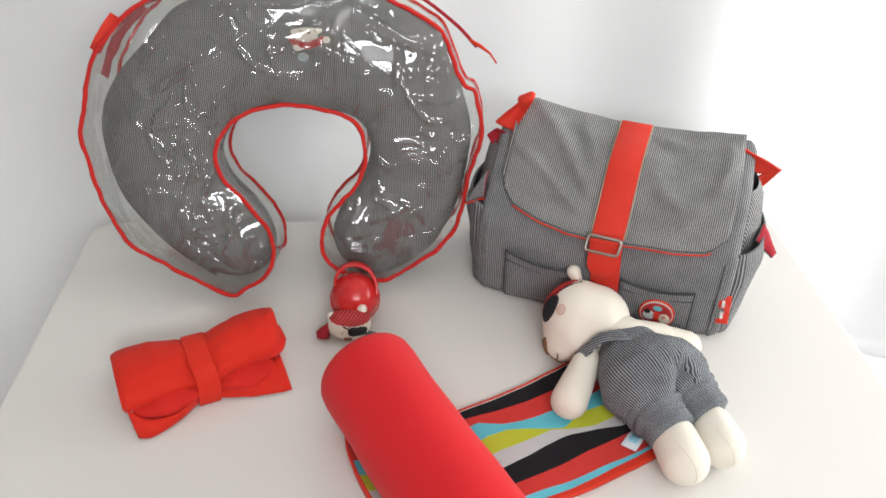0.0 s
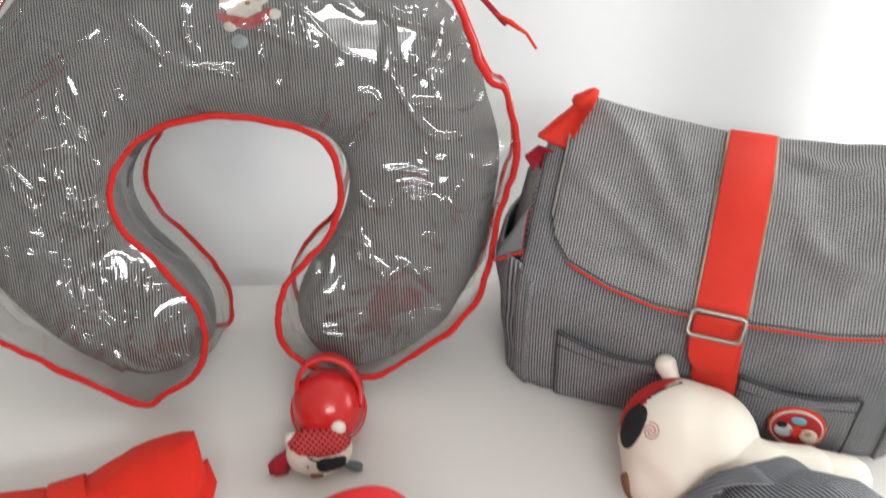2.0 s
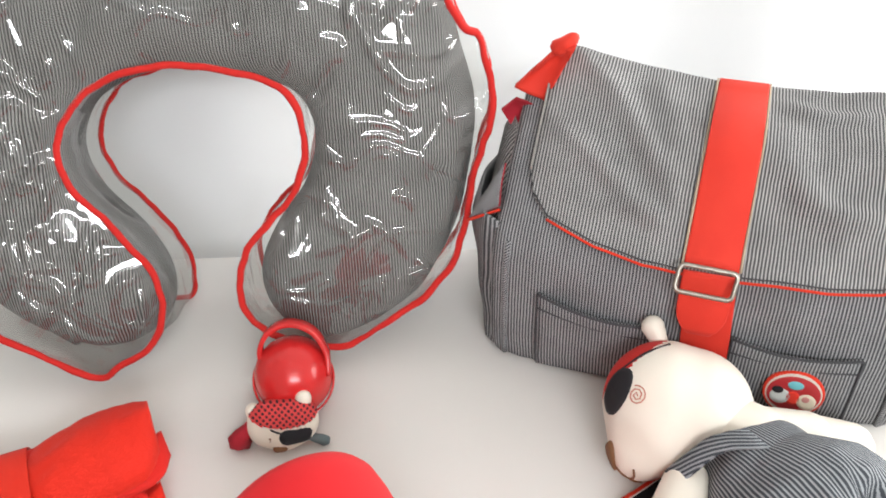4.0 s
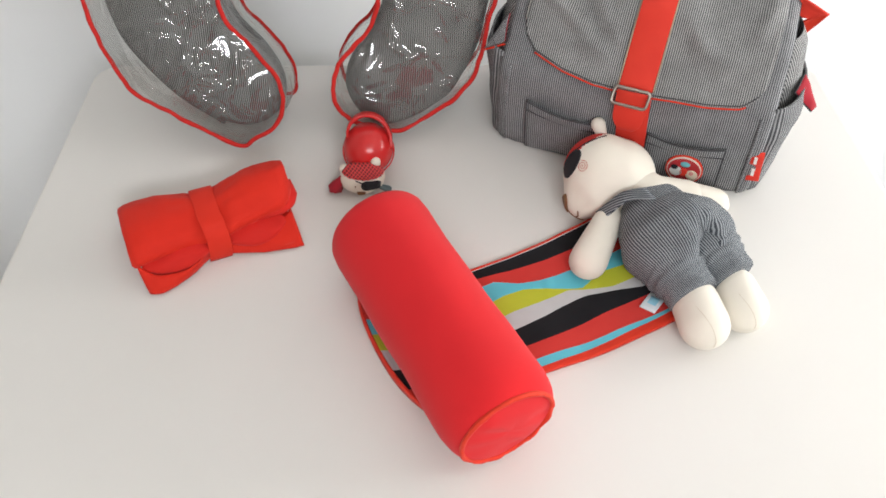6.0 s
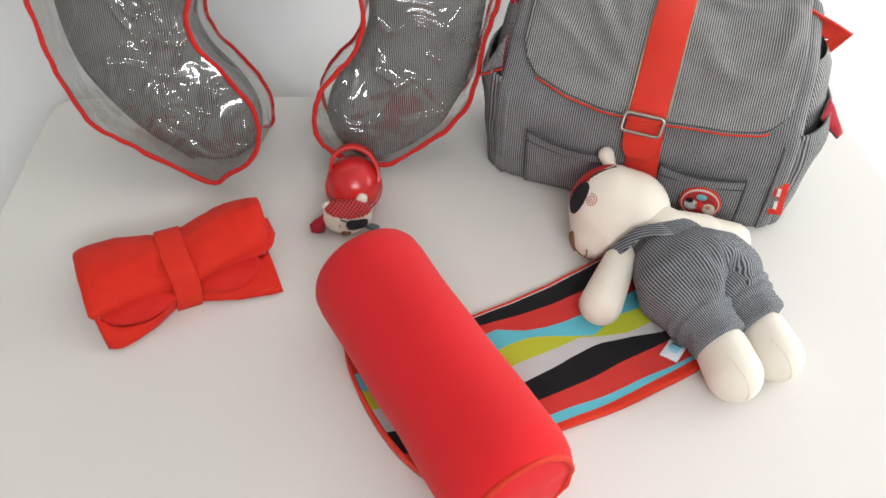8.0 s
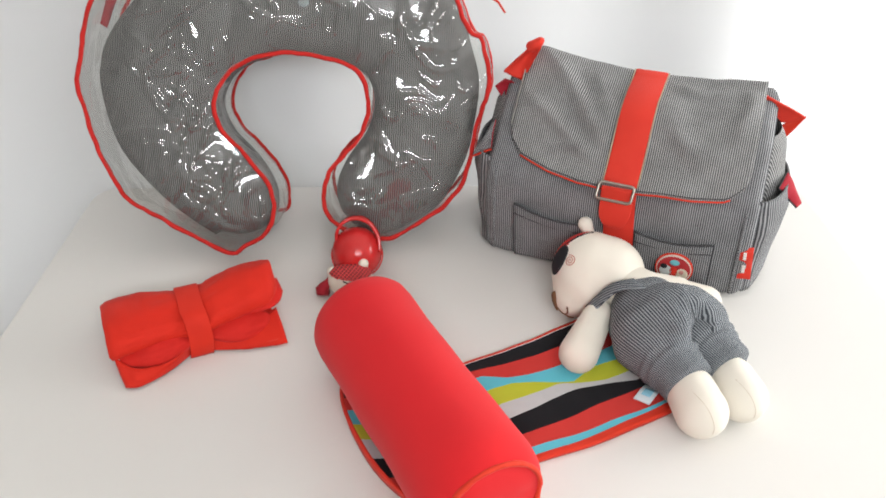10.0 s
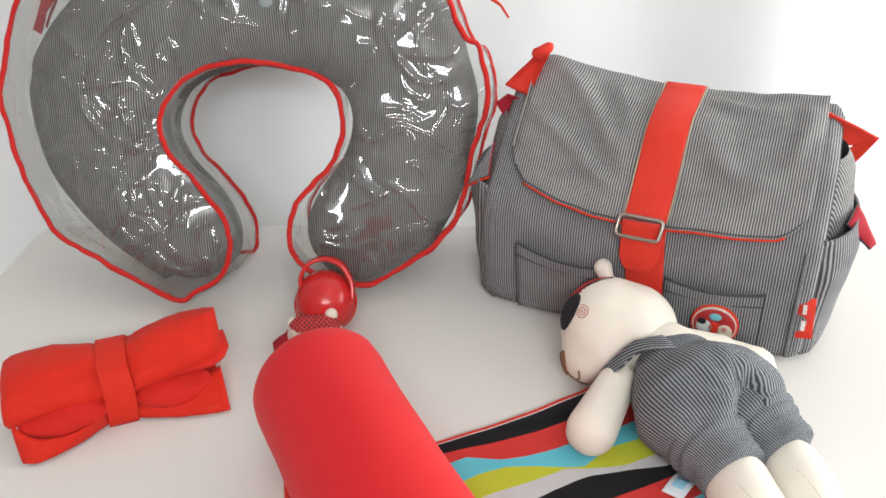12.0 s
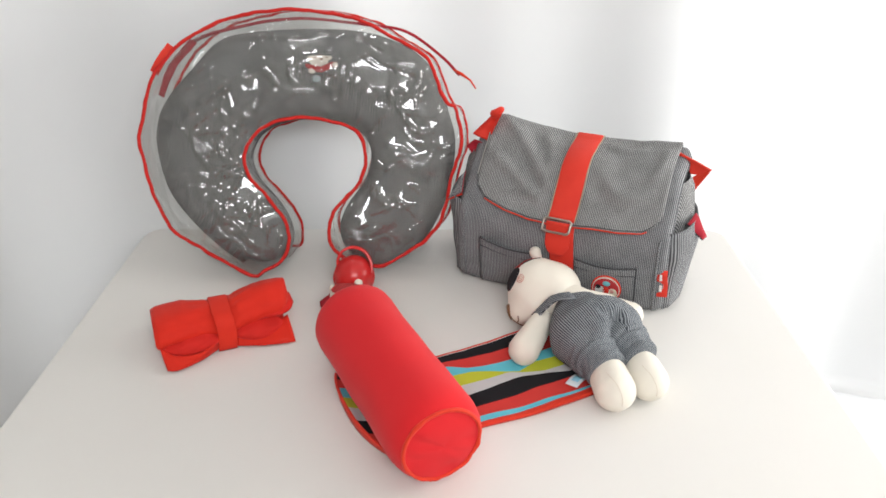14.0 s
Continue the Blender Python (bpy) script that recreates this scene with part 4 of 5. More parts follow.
def sheet(name, corners, mats, parent, label, thick=0.0035, sag=0.006, seed=1.0, n=12):
    """A soft piece of cloth spanned between four corners, with real thickness."""
    a, b, c, d = (np.array(k, float) for k in corners)
    up = np.cross(b - a, d - a)
    up /= np.linalg.norm(up)
    verts, uvs = [], []
    for side in (0.5, -0.5):
        for r in range(n):
            s = r / (n - 1)
            for k in range(n):
                t = k / (n - 1)
                p = (a * (1 - t) + b * t) * (1 - s) + (d * (1 - t) + c * t) * s
                bend = sag * math.sin(math.pi * s) * math.sin(math.pi * t) + 0.5 * sag * noise.noise(Vector(p * 45 + seed))
                verts.append(tuple(p + up * (bend + side * thick)))
                uvs.append((0.08 * t, 0.08 * s))
    loop = [k for k in range(n)] + [r * n + n - 1 for r in range(1, n)] + [(n - 1) * n + k for k in range(n - 2, -1, -1)] + [r * n for r in range(n - 2, 0, -1)]
    low = n * n
    rim_ = [(x, x + low, y + low, y) for x, y in zip(loop, loop[1:] + loop[:1])]
    faces = grid(n, n) + [f[::-1] for f in grid(n, n, start=low)] + rim_
    half = (n - 1) ** 2
    index = [0] * half + [len(mats) - 1] * half + [len(mats) - 1] * len(rim_)
    return mk(name, verts, faces, mats, parent, label, uvs=uvs, index=index)


side_pocket(-1)
side_pocket(1)
# side seams of the front
for uu in (0.004, BW - 0.004):
    seam = [(uu, front_v(w) + 0.001, w) for w in np.linspace(0.01, 0.15, 14)]
    mk("side_seam", *tube(seam, 0.0028, 6), GREY_STRIPE, bag, "corded side seam", uvs=[(0.002 * k, 0) for k in range(14 * 6)])

# hanging flaps of the side pockets, lined in red
sheet("pocket_flap", [(0.4, 0.095, 0.166), (0.39, 0.056, 0.16), (0.42, 0.06, 0.132), (0.425, 0.07, 0.134)], [DARK_RED, GREY_STRIPE], bag, "striped pocket flap with a thin red lining", 0.003, 0.006, 3.0)
fo = sheet("pocket_flap", [(-0.012, 0.024, 0.168), (-0.012, 0.045, 0.203), (-0.038, 0.038, 0.156), (-0.042, 0.026, 0.148)], [GREY_STRIPE, DARK_RED], bag, "striped pocket flap with a thin red lining", 0.003, 0.005, 5.0)
mk("flap_lining", *tube(spline([(-0.011, 0.022, 0.166), (-0.028, 0.022, 0.156), (-0.043, 0.024, 0.146)], 10), 0.0014, 6), RED_TRIM, fo, "red bound edge")

# shoulder strap: a red band folded over at one end, gathered at the other
strap_r = sheet("shoulder_strap", [(0.34, 0.178, 0.196), (0.342, 0.18, 0.24), (0.41, 0.17, 0.216), (0.388, 0.172, 0.202)], [RED_WEB], bag, "folded red shoulder strap", 0.004, 0.004, 2.0)
sheet("strap_return", [(0.411, 0.17, 0.216), (0.388, 0.171, 0.2025), (0.374, 0.172, 0.19), (0.384, 0.175, 0.164)], [RED_TRIM], strap_r, "strap end turned back under the fold", 0.004, -0.003, 7.0)
strap_l = sheet("shoulder_strap", [(0.018, 0.112, 0.292), (0.034, 0.114, 0.296), (0.01, 0.106, 0.24), (-0.02, 0.108, 0.251)], [RED_WEB], bag, "gathered red shoulder strap", 0.008, 0.012, 4.0, 18)
sheet("strap_loop", [(-0.032, 0.106, 0.225), (-0.019, 0.11, 0.236), (0.006, 0.106, 0.234), (-0.01, 0.104, 0.194)], [DARK_RED], strap_l, "dark red strap loop", 0.006, 0.008, 9.0)
bv_, bf_ = blob((0.024, 0.116, 0.297), [((0.018, 0.116, 0.29), (0.029, 0.118, 0.299), 0.008, 0.007)], 0.01, 12, 16, 0.03)
mk("strap_knot", wavy(bv_, 0.01, 0.002, 3), bf_, RED_WEB, strap_l, "red knotted strap end")

# ---------- rolled red changing mat ----------
mat_roll = base("folded_mat", pose(-0.3395, -0.1, 0.0, 0, 0, 15.0), "red quilted changing mat, folded up and held by a band", "changing mat")
MXS = np.linspace(-0.112, 0.119, 96)


def mat_shape(x):
    """Front of the lower layer, lip of the upper layer, top height and back at one place along the roll."""
    f = float(np.interp(x, [-0.112, -0.1, -0.085, -0.0425, -0.016, 0.016, 0.041, 0.1, 0.113, 0.124], [0.036, 0.0195, 0.016, 0.029, 0.049, 0.0485, 0.04, 0.026, 0.026, 0.04]))
    l = float(np.interp(x, [-0.112, -0.105, -0.06, -0.02, 0.02, 0.065, 0.09, 0.104, 0.112, 0.119], [0.046, 0.043, 0.047, 0.0525, 0.055, 0.06, 0.061, 0.066, 0.073, 0.086]))
    h = float(np.interp(x, [-0.112, -0.106, -0.09, -0.06, -0.024, -0.012, 0.014, 0.03, 0.08, 0.108, 0.119], [0.055, 0.0585, 0.0615, 0.0635, 0.061, 0.057, 0.057, 0.0645, 0.073, 0.0725, 0.0685]))
    b = float(np.interp(x, [-0.112, -0.06, -0.016, 0.016, 0.06, 0.108, 0.119], [0.149, 0.146, 0.1385, 0.1375, 0.142, 0.142, 0.139]))
    return f, l, h, b


# soft pulls fanning out from the band
CR = [([(-0.018, 0.072), (-0.045, 0.066), (-0.075, 0.062)], 0.006, 0.0022), ([(-0.018, 0.098), (-0.05, 0.104)], 0.007, 0.0018), ([(0.02, 0.1), (0.045, 0.109)], 0.007, 0.0026), ([(0.02, 0.07), (0.05, 0.068), (0.085, 0.073)], 0.006, 0.0022),
      ([(-0.018, 0.122), (-0.05, 0.128)], 0.006, 0.0018), ([(0.02, 0.085), (0.04, 0.09)], 0.005, 0.0022)]
NF = 64
mv, muv = [], []
for x in MXS:
    f, l, h, b = mat_shape(x)
    low, w = min(1.0, h / 0.06), min(1.0, (b - l) / 0.078)
    line = spline([(f, 0.0065), (f + 0.025, 0.0065), (0.09, 0.0065), (b - 0.016, 0.009), (b, 0.028 * low), (b - 0.008 * w, h - 0.013), (b - 0.032 * w, h - 0.001), (l + 0.035 * w, h), (l + 0.012 * w, h - 0.007), (l, h - 0.019), (l + 0.004, h * 0.54), (l + 0.022 * w, h * 0.5), (max(0.105, l + 0.03), h * 0.52)], NF)
    nrm = np.stack([-np.gradient(line[:, 1]), np.gradient(line[:, 0])], 1)
    nrm /= np.linalg.norm(nrm, axis=1)[:, None] + 1e-9
    run = np.arange(NF) / (NF - 1)
    rel = creases(np.stack([np.full(NF, x), line[:, 0]], 1), CR)
    for side in (1, -1):
        for j in (range(NF) if side > 0 else range(NF - 1, -1, -1)):
            half = 0.005 * min(1.0, 0.35 + 8 * min(run[j], 1 - run[j]))
            p = line[j] + nrm[j] * half * side
            y, z = p
            if p[1] > 0.014:
                n = noise.noise(Vector((x * 20, y * 20, z * 20 + 7))) + 0.55 * noise.noise(Vector((x * 60, y * 60, z * 60 + 2)))
                z += 0.0017 * n - rel[j] * (p[1] > h * 0.55)
                y += 0.0014 * n
            short = (0.09 if x > 0 else 0.1) * min(1.0, max(0.0, (0.034 - z) / 0.02)) * min(1.0, abs(x) / 0.09)
            mv.append((x * (1 - short) + 0.0008 * noise.noise(Vector((y * 60, z * 60, x * 9))), y, max(0.0012, z)))
            muv.append((x, run[j]))
ring_n = 2 * NF
mf = grid(len(MXS), ring_n, False, True)
for s in (0, len(MXS) - 1):
    for j in range(NF - 1):
        quad = (s * ring_n + j, s * ring_n + j + 1, s * ring_n + ring_n - 2 - j, s * ring_n + ring_n - 1 - j)
        mf.append(quad[::-1] if s == 0 else quad)
mk("padded_sheet", mv, mf, RED_CLOTH, mat_roll, uvs=muv)


def padding(name, x0, x1, centre, ry, rz, tilt, seed, label, blunt=0.55, mat=RED_SHADED):
    """A soft inner layer, fuller in the middle and pinched at its ends."""
    verts, n, m = [], 44, 36
    for a in range(n):
        s = 0.5 - 0.5 * math.cos(math.pi * a / (n - 1))
        x = x0 + (x1 - x0) * s
        k = max(0.02, math.sin(math.pi * (0.01 + 0.98 * s)) ** blunt)
        cy, cz = centre(x)
        for t in np.linspace(0, 2 * np.pi, m, endpoint=False):
            cy_, cz_ = math.copysign(abs(math.cos(t)) ** 0.8, math.cos(t)) * ry * k, math.copysign(abs(math.sin(t)) ** 0.8, math.sin(t)) * rz * k
            n_ = noise.noise(Vector((x * 22 + seed, cy_ * 60, cz_ * 60)))
            y = cy + cy_ * math.cos(tilt) - cz_ * math.sin(tilt)
            z = cz + cy_ * math.sin(tilt) + cz_ * math.cos(tilt)
            pull = 0.0014 * math.sin(70 * (cy_ + 1.4 * cz_) + 5 * noise.noise(Vector((x * 30, cy_ * 30, seed)))) * (blunt > 0.5)
            verts.append((x, y + 0.0018 * n_ - 0.6 * pull, max(0.002, z + 0.0022 * n_ + pull)))
    faces = grid(n, m, False, True) + [tuple(range(m))[::-1], tuple((n - 1) * m + k for k in range(m))]
    return mk(name, verts, faces, mat, mat_roll, label)


def layer(name, rails, thick, seed, label, n=48, across=10, mat=RED_CLOTH):
    """A turned-up layer of the mat: a soft sheet spanned between curves given as knots along the roll."""
    ranges = [spline(r, n) for r in rails]
    top, under = [], []
    for a in range(n):
        cross = spline([r[a] for r in ranges], across)
        for j, (x, y, z) in enumerate(cross):
            w = 0.0012 * noise.noise(Vector((x * 45, y * 45, z * 45 + seed)))
            edge = min(1.0, 0.3 + 4 * min(j, across - 1 - j) / across) * min(1.0, 0.3 + 0.35 * min(a, n - 1 - a))
            top.append((x, y - 0.35 * thick * edge + w, max(0.0025, z + 0.5 * thick * edge + w)))
            under.append((x, y + 0.35 * thick * edge, max(0.001, z - 0.5 * thick * edge)))
    verts, faces = top + under, []
    g = grid(n, across)
    faces += g + [tuple(k + len(top) for k in q)[::-1] for q in g]
    rim = [j for j in range(across)] + [a * across + across - 1 for a in range(1, n)] + [(n - 1) * across + j for j in range(across - 2, -1, -1)] + [a * across for a in range(n - 2, 0, -1)]
    for a, b in zip(rim, rim[1:] + rim[:1]):
        faces.append((b, a, a + len(top), b + len(top)))
    return mk(name, verts, faces, mat, mat_roll, label)


# the inner layers carry the shade between the folds in their colour
padding("core", -0.1065, 0.111, lambda x: (0.097, 0.034), 0.04, 0.0255, 0.05, 1.0, "folded layers inside the roll", 0.3)
padding("inner_roll", -0.101, -0.008, lambda x: (0.0445, 0.0262), 0.0195, 0.0128, 0.4, 3.0, "inner layer rolled up under the lip")
layer("second_fold", [[(-0.1, 0.05, 0.04), (-0.06, 0.051, 0.043), (-0.014, 0.056, 0.042)], [(-0.1, 0.07, 0.043), (-0.06, 0.072, 0.0455), (-0.014, 0.075, 0.045)]], 0.0035, 8.0, "second folded layer", 30, 6, RED_SHADED)
layer("front_fold", [[(-0.108, 0.0475, 0.0385), (-0.098, 0.037, 0.0275), (-0.08, 0.0275, 0.02), (-0.045, 0.0255, 0.0185), (-0.022, 0.034, 0.023), (-0.012, 0.044, 0.028)],
                     [(-0.105, 0.03, 0.018), (-0.094, 0.021, 0.0125), (-0.08, 0.0165, 0.0105), (-0.045, 0.0235, 0.0115), (-0.022, 0.036, 0.014), (-0.012, 0.044, 0.015)],
                     [(-0.1015, 0.0155, 0.004), (-0.092, 0.0105, 0.004), (-0.08, 0.0105, 0.004), (-0.045, 0.0235, 0.004), (-0.022, 0.039, 0.004), (-0.012, 0.0455, 0.004)]], 0.006, 4.0, "outer layer turned up at the front")
layer("under_lip", [[(0.016, 0.054, 0.04), (0.06, 0.0545, 0.0415), (0.098, 0.0545, 0.041), (0.1165, 0.0625, 0.042), (0.1265, 0.08, 0.044)], [(0.016, 0.1, 0.05), (0.06, 0.1, 0.056), (0.098, 0.1, 0.056), (0.114, 0.1, 0.054), (0.124, 0.106, 0.05)]], 0.006, 6.0, "layer below the lip, shade in its colour", 40, 8, RED_SHADED)
padding("lower_flap", 0.012, 0.1, lambda x: (0.058, 0.023), 0.025, 0.0125, 0.3, 5.0, "padded flap under the roll")
layer("lower_fold", [[(0.012, 0.062, 0.02), (0.045, 0.056, 0.0215), (0.08, 0.056, 0.021), (0.1125, 0.072, 0.026)], [(0.012, 0.05, 0.014), (0.045, 0.042, 0.0135), (0.08, 0.036, 0.012), (0.1135, 0.044, 0.014)], [(0.012, 0.0445, 0.004), (0.045, 0.0325, 0.004), (0.08, 0.023, 0.004), (0.1135, 0.0185, 0.004)]], 0.005, 9.0, "lower layer with a sharp corner")
lip = [mv[k * ring_n] for k in range(len(MXS))]
mk("bound_edge", *tube(lip, 0.0016, 6), RED_WEB, mat_roll, "red bound edge")
band = spline([(0.0415, 0.001), (0.0395, 0.016), (0.041, 0.033), (0.0455, 0.049), (0.056, 0.0605), (0.08, 0.0642), (0.105, 0.0638), (0.127, 0.0575), (0.1435, 0.036), (0.138, 0.014), (0.13, 0.002)], 44)
bpath = [(0.0015 + 0.003 * math.sin(min(1.0, k / 16) * math.pi), a, b) for k, (a, b) in enumerate(band)]
sv, sf, suv = ribbon(bpath, [(1, 0.0, 0)] * 44, 0.0315, 0.0014)
mk("band", wavy(sv, 0.03, 0.0008, 2), sf, RED_BAND, mat_roll, "smooth red closing band", uvs=suv)

# ---------- striped blanket under the bolster ----------
blanket = base("striped_blanket", pose(0, 0, 0), "narrow jersey blanket with wavy multicoloured stripes lying on the table", "blanket")
UP = spline([(-0.184, -0.155), (-0.09, -0.142), (-0.005, -0.124), (0.07, -0.1), (0.146, -0.067), (0.22, -0.03)], 61)
DOWN = spline([(-0.112, -0.36), (-0.02, -0.322), (0.062, -0.298), (0.133, -0.281), (0.19, -0.261), (0.238, -0.243), (0.3, -0.215)], 61)
KNOTS = [0.0, 0.15, 0.37, 0.45, 0.52, 0.58, 0.64, 0.68, 0.77, 0.85, 1.0]
EDGES = np.array([
    [0, 0.02, 0.03, 0.12, 0.22, 0.34, 0.47, 0.62, 0.77, 0.90, 0.955, 1],
    [0, 0.02, 0.03, 0.10, 0.20, 0.33, 0.48, 0.64, 0.79, 0.91, 0.955, 1],
    [0, 0.02, 0.026, 0.085, 0.18, 0.345, 0.489, 0.618, 0.761, 0.884, 0.95, 1],
    [0, 0.02, 0.026, 0.105, 0.17, 0.31, 0.465, 0.60, 0.756, 0.881, 0.95, 1],
    [0, 0.02, 0.026, 0.122, 0.25, 0.31, 0.457, 0.58, 0.75, 0.88, 0.944, 1],
    [0, 0.02, 0.026, 0.136, 0.29, 0.37, 0.455, 0.556, 0.742, 0.883, 0.939, 1],
    [0, 0.02, 0.026, 0.146, 0.305, 0.442, 0.453, 0.548, 0.735, 0.886, 0.936, 1],
    [0, 0.02, 0.026, 0.15, 0.31, 0.485, 0.5, 0.554, 0.734, 0.888, 0.935, 1],
    [0, 0.02, 0.026, 0.163, 0.325, 0.425, 0.573, 0.612, 0.738, 0.898, 0.933, 1],
    [0, 0.02, 0.026, 0.17, 0.336, 0.46, 0.582, 0.675, 0.747, 0.906, 0.93, 1],
    [0, 0.02, 0.026, 0.18, 0.34, 0.48, 0.58, 0.68, 0.76, 0.9, 0.93, 1]])
B_BLACK = cloth("black_jersey", (0.009, 0.009, 0.011), (0.016, 0.016, 0.018), 0.95, 1200, 25, 0.12, 0.0, 0.0)
B_RED = cloth("coral_red_jersey", (0.56, 0.035, 0.03), (0.64, 0.05, 0.04), 0.95, 1200, 25, 0.12)
B_BLUE = cloth("turquoise_jersey", (0.1, 0.48, 0.58), (0.14, 0.55, 0.65), 0.95, 1200, 25, 0.12)
B_LIME = cloth("lime_jersey", (0.46, 0.5, 0.03), (0.54, 0.57, 0.05), 0.95, 1200, 25, 0.12)
B_GREY = cloth("pale_grey_jersey", (0.5, 0.5, 0.5), (0.58, 0.58, 0.58), 0.95, 1500, 60, 0.12)
B_WHITE = cloth("white_jersey", (0.7, 0.68, 0.66), (0.78, 0.76, 0.74), 0.95, 1200, 25, 0.12)
BAND_MATS = [RED_TRIM, B_WHITE, B_BLACK, B_RED, B_BLUE, B_LIME, B_GREY, B_BLACK, B_RED, B_BLUE, RED_TRIM]
SUB = 3


def drawn_in(t):
    """The short end of the blanket curves in towards its corners."""
    return np.array([0.93, 0.37]) * (0.004 + 0.022 * abs(2 * t - 0.9) ** 2.4)


bv, levels = [], 11 * SUB + 1
for side in (0, 1):
    for k in range(61):
        u = k / 60
        e = np.array([np.interp(u, KNOTS, EDGES[:, c]) for c in range(12)])
        vs = [e[b] + (e[b + 1] - e[b]) * s / SUB for b in range(11) for s in range(SUB)] + [1.0]
        for t in vs:
            p = UP[k] * (1 - t) + DOWN[k] * t + drawn_in(t) * max(0.0, 1 - u / 0.25)
            ripple = 0.0022 * (1 + noise.noise(Vector((p[0] * 22, p[1] * 22, 1)))) * (1 - math.exp(-((u - 0.25) / 0.14) ** 2))
            edge = 0.0012 * (t < 0.03 or t > 0.955) + 0.013 * max(0.0, 1 - u / 0.11) ** 2 * math.sin(math.pi * t) ** 0.5
            bv.append((p[0], p[1], 0.0012 if side else 0.0032 + ripple + edge))
cover_f = [f[::-1] for f in grid(61, levels)]
idx = [min(10, b // SUB) for _ in range(60) for b in range(levels - 1)]
n0 = 61 * levels
under = grid(61, levels, start=n0)
loop = [k * levels for k in range(61)] + [60 * levels + k for k in range(1, levels)] + [k * levels + levels - 1 for k in range(59, -1, -1)] + list(range(levels - 2, 0, -1))
rim = [(b, a, a + n0, b + n0) for a, b in zip(loop, loop[1:] + loop[:1])]
mk("cloth", bv, cover_f + under + rim, BAND_MATS, blanket, index=idx + [3] * len(under) + [0] * len(rim))
left_end = [(*(UP[0] * (1 - t) + DOWN[0] * t + drawn_in(t)), 0.0042 + 0.014 * math.sin(math.pi * t) ** 0.5) for t in np.linspace(0, 1, 24)]
mk("end_hem", *tube(left_end, 0.0026, 8), RED_WEB, blanket, "raised red hem")
tagp = spline([(0.23, -0.202, 0.008), (0.22, -0.213, 0.012), (0.208, -0.224, 0.0085)], 8)
sv, sf, suv = ribbon(tagp, [(0.72, -0.69, 0.1)] * 8, 0.022, 0.0012)
tag_ob = mk("care_label", sv, sf, plain("white_satin_label", (0.66, 0.74, 0.78), 0.45), blanket, "small white satin label with a blue print")
mk("label_print", *ribbon([(x, y, z + 0.0014) for x, y, z in tagp[2:6]], [(0.72, -0.69, 0.1)] * 4, 0.012, 0.0008)[:2], plain("light_blue_print", (0.26, 0.56, 0.7), 0.5), tag_ob)

# ---------- red bolster ----------
A_END, B_END, BR = np.array([-0.135, -0.0885]), np.array([-0.013, -0.405]), 0.0688
BL = float(np.linalg.norm(B_END - A_END))
heading = math.degrees(math.atan2(B_END[1] - A_END[1], B_END[0] - A_END[0]))
bolster = base("bolster_cushion", pose(A_END[0], A_END[1], BR + 0.004, 0, 0, heading), "smooth red jersey bolster cushion lying on the striped blanket", "cushion")


def turned(profile, sides=56, wob=0.0, seed=0.0):
    verts = []
    for x, r in profile:
        for a in np.linspace(0, 2 * np.pi, sides, endpoint=False):
            p = Vector((x, r * math.cos(a), r * math.sin(a)))
            if wob and r > 0.004:
                n = noise.noise(Vector((x * 12 + seed, p.y * 12, p.z * 12)))
                k = 1 + wob * n / r
                p.y *= k
                p.z *= k
            p.z = max(p.z, -BR)
            verts.append(tuple(p))
    return verts, grid(len(profile), sides, False, True)


K = BR / 0.0699
skin = [(0.003, 0.0), (0.002, 0.03 * K), (0.001, 0.05 * K), (0.002, 0.0595 * K), (0.006, 0.065 * K), (0.013, 0.068 * K), (0.03, 0.0693 * K)]
skin += [(x, BR - 0.0008 * math.cos(9 * x)) for x in np.linspace(0.06, BL - 0.032, 14)] + [(BL - 0.02, 0.069 * K), (BL - 0.011, 0.0668 * K), (BL - 0.004, 0.0635 * K), (BL + 0.001, 0.0598 * K)]
mk("cover", *turned(skin, 64, 0.0024, 2.0), RED_KNIT, bolster)
cap_v, cap_f = turned([(BL + 0.001, 0.0598 * K), (BL + 0.0015, 0.056 * K), (BL + 0.0035, 0.048 * K), (BL + 0.005, 0.036 * K), (BL + 0.006, 0.018 * K), (BL + 0.0062, 0.0005)], 64, 0.0012, 8.0)
cap_v = [(x + (0.006 * noise.noise(Vector((y * 26 + z * 40, y * 9 - z * 6, 5))) if math.hypot(y, z) < 0.055 * K else 0), y, z) for x, y, z in cap_v]
mk("end_cap", cap_v, cap_f, RED_KNIT, bolster, "flat round end panel, slightly creased")
ringp = []
for a in np.linspace(0, 2 * np.pi, 96, endpoint=False):
    n = noise.noise(Vector((3 * math.cos(a), 3 * math.sin(a), 4))) + 0.5 * noise.noise(Vector((9 * math.cos(a), 9 * math.sin(a), 1)))
    ringp.append((BL + 0.0012 + 0.0016 * n, (0.0592 * K + 0.0008 * n) * math.cos(a), (0.0592 * K + 0.0008 * n) * math.sin(a)))
mk("end_piping", *tube(ringp, puckered(96, 0.0031, 9.0), 8, True), RED_TRIM, bolster, "orange-red piping round the end")

# ---------- cuddly bear: one mesh ----------
pieces, slots, uv_all = [], [], []
BEAR_MATS = [PLUSH, DOLL_STRIPE, BLACK_FELT, BROWN_THREAD, PINK_THREAD, DARK_RED, RED_PIPING, plain("tan_seam_thread", (0.62, 0.53, 0.41), 0.9)]


